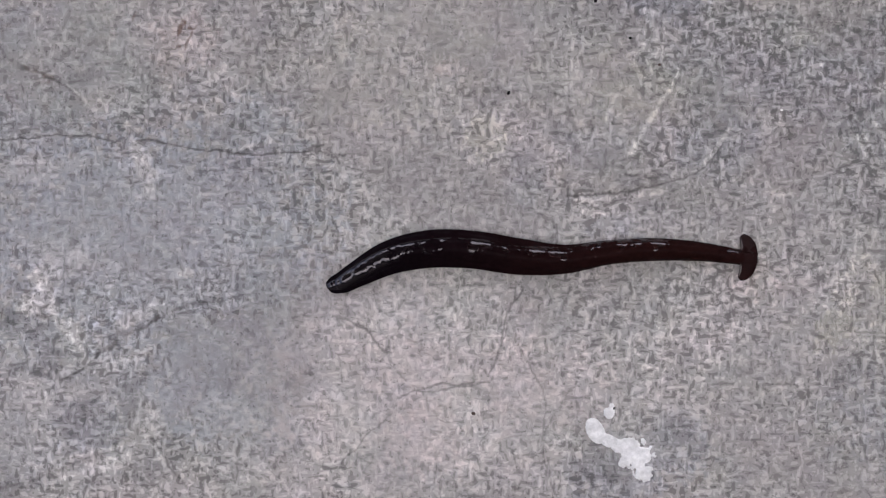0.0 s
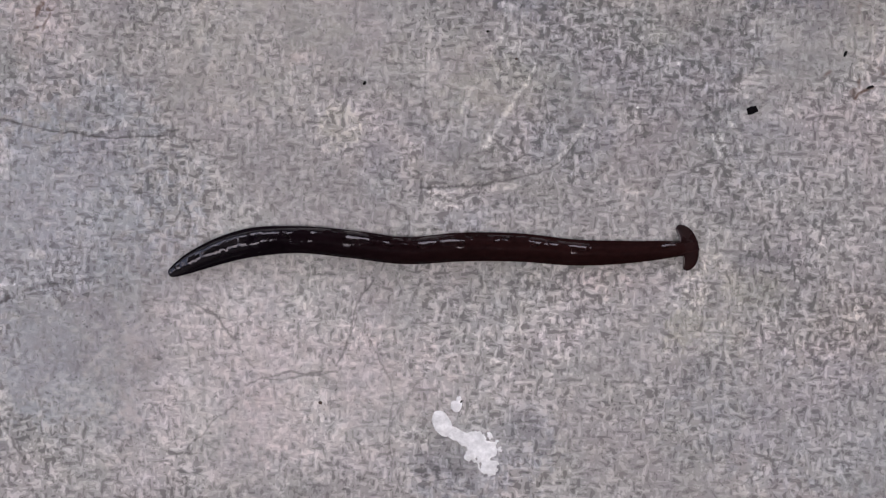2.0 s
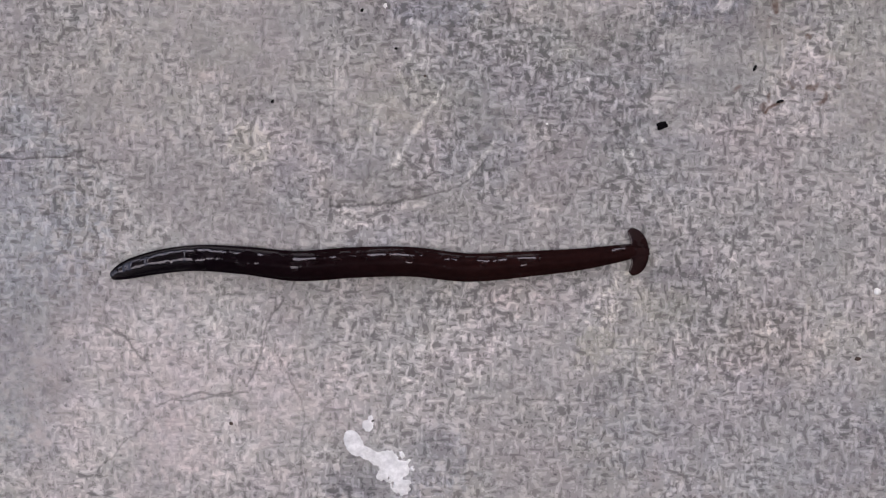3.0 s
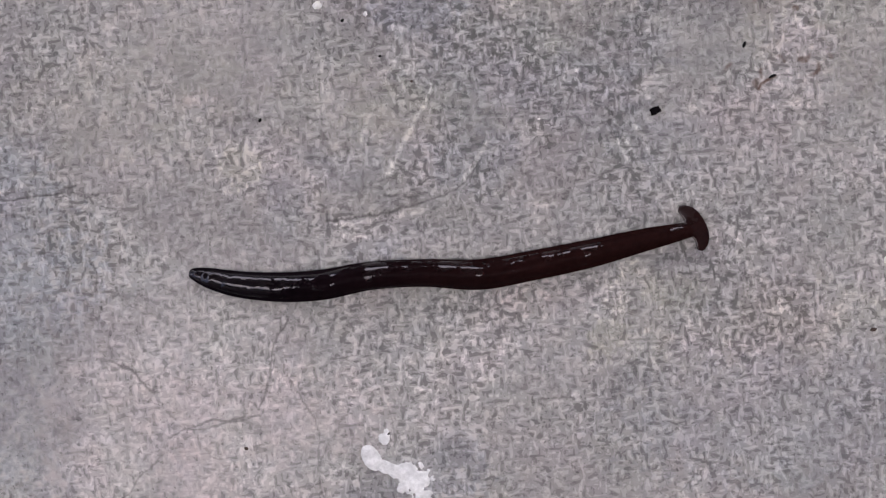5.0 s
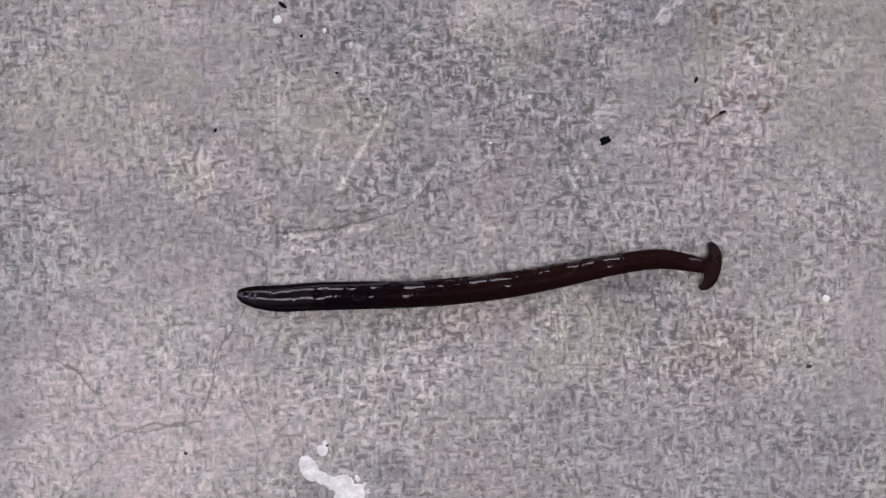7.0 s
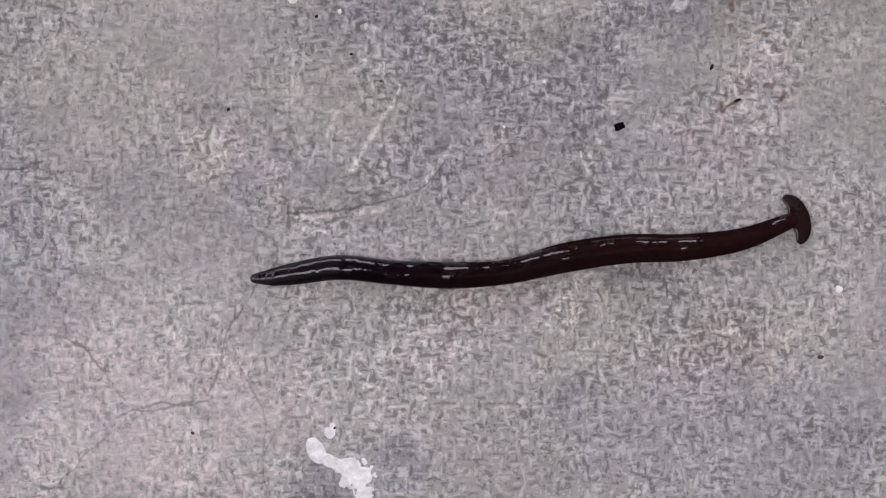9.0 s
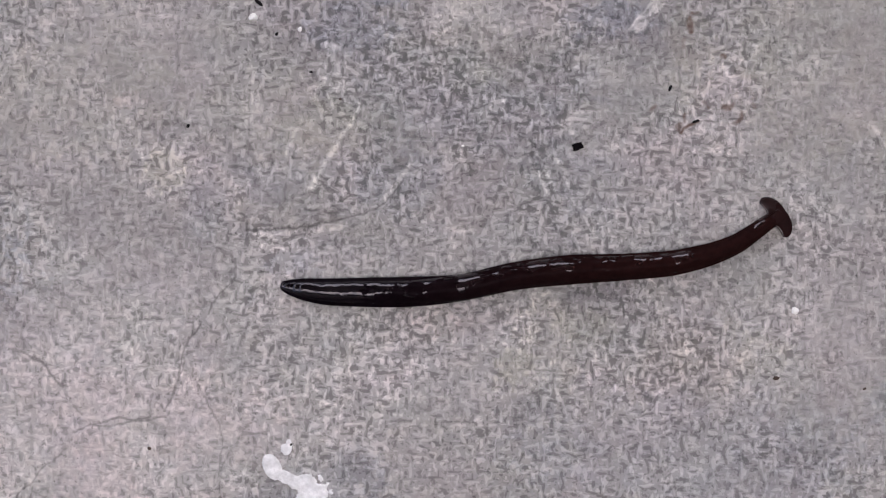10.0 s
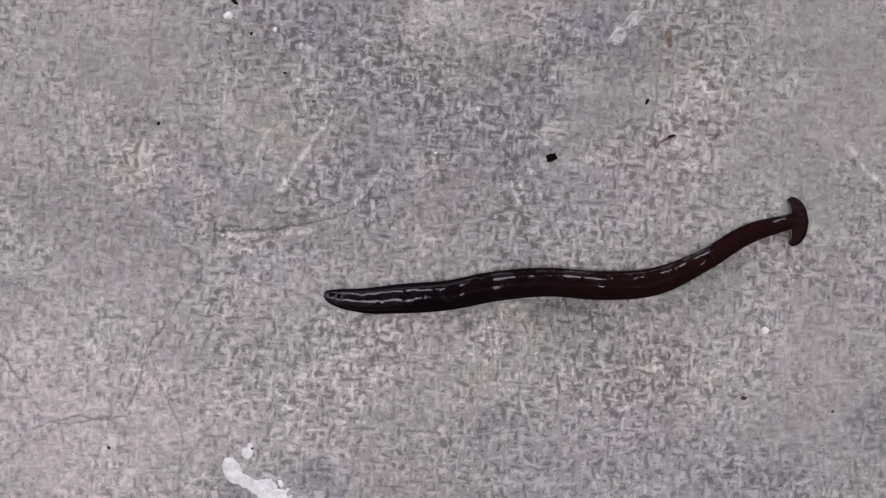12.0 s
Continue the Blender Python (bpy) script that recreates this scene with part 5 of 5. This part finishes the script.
def splash(name, spots, cell, high, label, seed):
    """Dried paint: thin, raised, with a ragged edge; spots are (x, y, rx, ry, turn) in millimetres."""
    xs = [s[0] for s in spots]
    ys = [s[1] for s in spots]
    gx = np.arange(min(xs) - 4, max(xs) + 4, cell)
    gy = np.arange(min(ys) - 4, max(ys) + 4, cell)
    px, py = np.meshgrid(gx, gy, indexing="ij")
    torn = np.clip((px - min(xs) - 1.5) / 4, 0.12, 1) if len(spots) > 3 else 0.5   # the first drop fell clean, the rest is worn ragged
    qx = px + torn * (0.34 * lattice(px + 50, py + 90, 1.1, seed) + 0.22 * lattice(px + 50, py + 90, 0.45, seed + 1))
    qy = py + torn * (0.34 * lattice(px + 50, py + 90, 1.1, seed + 2) + 0.26 * lattice(px + 50, py + 90, 0.45, seed + 3))
    field = np.full(px.shape, -9.0)
    for x, y, rx, ry, turn in spots:
        c, s = math.cos(radians(turn)), math.sin(radians(turn))
        dx, dy = qx - x, qy - y
        field = np.maximum(field, 1 - np.hypot((c * dx + s * dy) / rx, (c * dy - s * dx) / ry))
    field -= torn * 0.26 * np.clip(lattice(px + 50, py + 90, 0.75, seed + 5) * 2 - 0.5, 0, 1)
    top = high * (np.sqrt(np.clip(field, 0, 0.35) / 0.35) + 0.25 * lattice(px + 50, py + 90, 0.9, seed + 4) * (field > 0.1))
    verts, faces, number = [], [], {}

    def corner(i, j):
        if (i, j) not in number:
            number[i, j] = len(verts)
            verts.append((px[i, j] / 1000, py[i, j] / 1000, max(top[i, j], 0.0) / 1000 + 0.00002))
        return number[i, j]

    for i in range(len(gx) - 1):
        for j in range(len(gy) - 1):
            if field[i:i + 2, j:j + 2].max() > 0:
                faces.append((corner(i, j), corner(i + 1, j), corner(i + 1, j + 1), corner(i, j + 1)))
    ob = mesh_object(name, verts, faces, PAINT)
    return tagged(ob, label, "paint splash")


splash("paint_splash", [(27.0, -32.2, 1.5, 2.4, 28), (29.3, -33.9, 1.5, 1.1, -30), (31, -34.8, 1.6, 1.1, -30), (32.9, -35.2, 1.9, 1.9, 0), (34.4, -36.9, 2.5, 2.0, 40),
                        (35.3, -39.6, 1.9, 1.6, 0), (32.2, -37.6, 1.2, 1.1, 0), (36.2, -35.2, 0.9, 0.3, -10), (37.3, -36.3, 0.5, 0.35, 20), (35.2, -34.0, 0.5, 0.3, -40)], 0.09, 0.22, "dried white paint splash with a ragged edge on concrete", 41)
splash("paint_drop", [(29.4, -28.9, 0.95, 1.0, 0), (29.8, -28.1, 0.6, 0.9, 0)], 0.08, 0.2, "small dried drop of white paint on concrete", 51)
for k, (x, y, size, stretch, turn) in enumerate([(22.9, 46.8, 1.35, 1.25, 15), (31.1, 44.8, 0.9, 0.75, 0), (118.6, -3.8, 1.3, 1.0, 40), (59.9, 24.6, 0.45, 1.0, 0)]):
    lump("stone_chip", x, y, size, stretch, turn, CHIP, "tiny white stone chip lying on concrete", "stone chip", k, group="white stone chips on the concrete")
lump("dirt_pellet", 80.1, 24.65, 1.2, 1.5, 22, PELLET, "small black rod-shaped pellet lying on concrete", "dirt", 11, 0.6)
for k, (x, y, size, stretch, turn) in enumerate([(5.4, -29.1, 0.75, 0.8, 60), (30.2, -28.2, 0.5, 1, 0), (11.6, 27.6, 0.55, 1.4, 70), (38.3, 32.6, 0.5, 1, 0), (96.3, 35.1, 0.55, 2.2, 65), (100.8, 29.3, 0.5, 3.0, 20),
                                                 (115.4, -15.7, 0.7, 1.6, 0), (23.8, 49.4, 0.7, 2.6, -40), (27, 43.9, 0.55, 1.4, 60), (131, -17.4, 0.45, 1.6, 20), (33.1, 37.3, 0.45, 1.3, 0)]):
    lump("dirt_speck", x, y, size, stretch, turn, BLACK if k % 3 else BROWN, "tiny dark speck of dirt on concrete", "dirt", 20 + k, group="dark specks on the concrete")


# ---- movement ----
def motions():
    middle = {}
    for row in BODY:
        middle[row[0]] = Vector((curve(row[4][:, 0], 0.5), curve(row[4][:, 1], 0.5), 0)) / 1000
    walk(worm, [(t, Matrix.Translation(m)) for t, m in middle.items()])
    lean = np.random.default_rng(5).normal(0, 1.8, PIECES) * np.clip(PLACE / 0.3, 0, 1)
    for n, (u, r, tall, mid, flank, other) in enumerate(pieces):
        rows = [[], [], []]
        for i, (t, _, _, _, spine) in enumerate(BODY):
            x, y = curve(spine[:, 0], u), curve(spine[:, 1], u)
            a, b = max(u - 0.012, 0), min(u + 0.012, 1)
            turn = math.degrees(math.atan2(curve(spine[:, 1], b) - curve(spine[:, 1], a), curve(spine[:, 0], b) - curve(spine[:, 0], a)))
            spread = max(WIDTH[i, n] / 2 - r, 0)
            for k, off, high in ((0, 0, 0.86), (1, spread, 0.66), (2, -spread, 0.66)):
                m = pose(x / 1000, y / 1000, r * high * tall / 1000, 0, 0, turn) @ pose(0, off / 1000, 0, 6 - 20 * min(u, 0.3), lean[n])
                rows[k].append((t, Matrix.Translation(-middle[t]) @ m))
        for ob, keys in zip((mid, flank, other), rows):
            walk(ob, keys)
    lobe_rows, core_rows = [[], []], []
    for t, tip_a, tip_b, front, spine in BODY:
        ahead = front - (tip_a + tip_b) / 2
        face = math.degrees(math.atan2(ahead[1], ahead[0]))
        base = front - 3.2 * ahead / np.hypot(*ahead)
        for k, (tip, side) in enumerate(((tip_a, 1), (tip_b, -1))):
            way = math.degrees(math.atan2(tip[1] - base[1], tip[0] - base[0]))
            swing = (way - (face + 85 * side) + 180) % 360 - 180
            turn = face + min(max(swing, -35), 35)
            drawn = min(max(np.hypot(*(tip - base)) - 4.2, -1.3), 0.3) * side   # a lobe that is drawn in slides under the other
            lobe_rows[k].append((t, Matrix.Translation(-middle[t]) @ pose(base[0] / 1000, base[1] / 1000, 0.00074, 0, 0, turn) @ pose(0, drawn / 1000, 0)))
        mid = base + 1.5 * ahead / np.hypot(*ahead)
        core_rows.append((t, Matrix.Translation(-middle[t]) @ pose(mid[0] / 1000, mid[1] / 1000, 0.00078, 0, 0, face)))
    walk(lobes[0], lobe_rows[0])
    walk(lobes[1], lobe_rows[1])
    walk(core, core_rows)


motions()
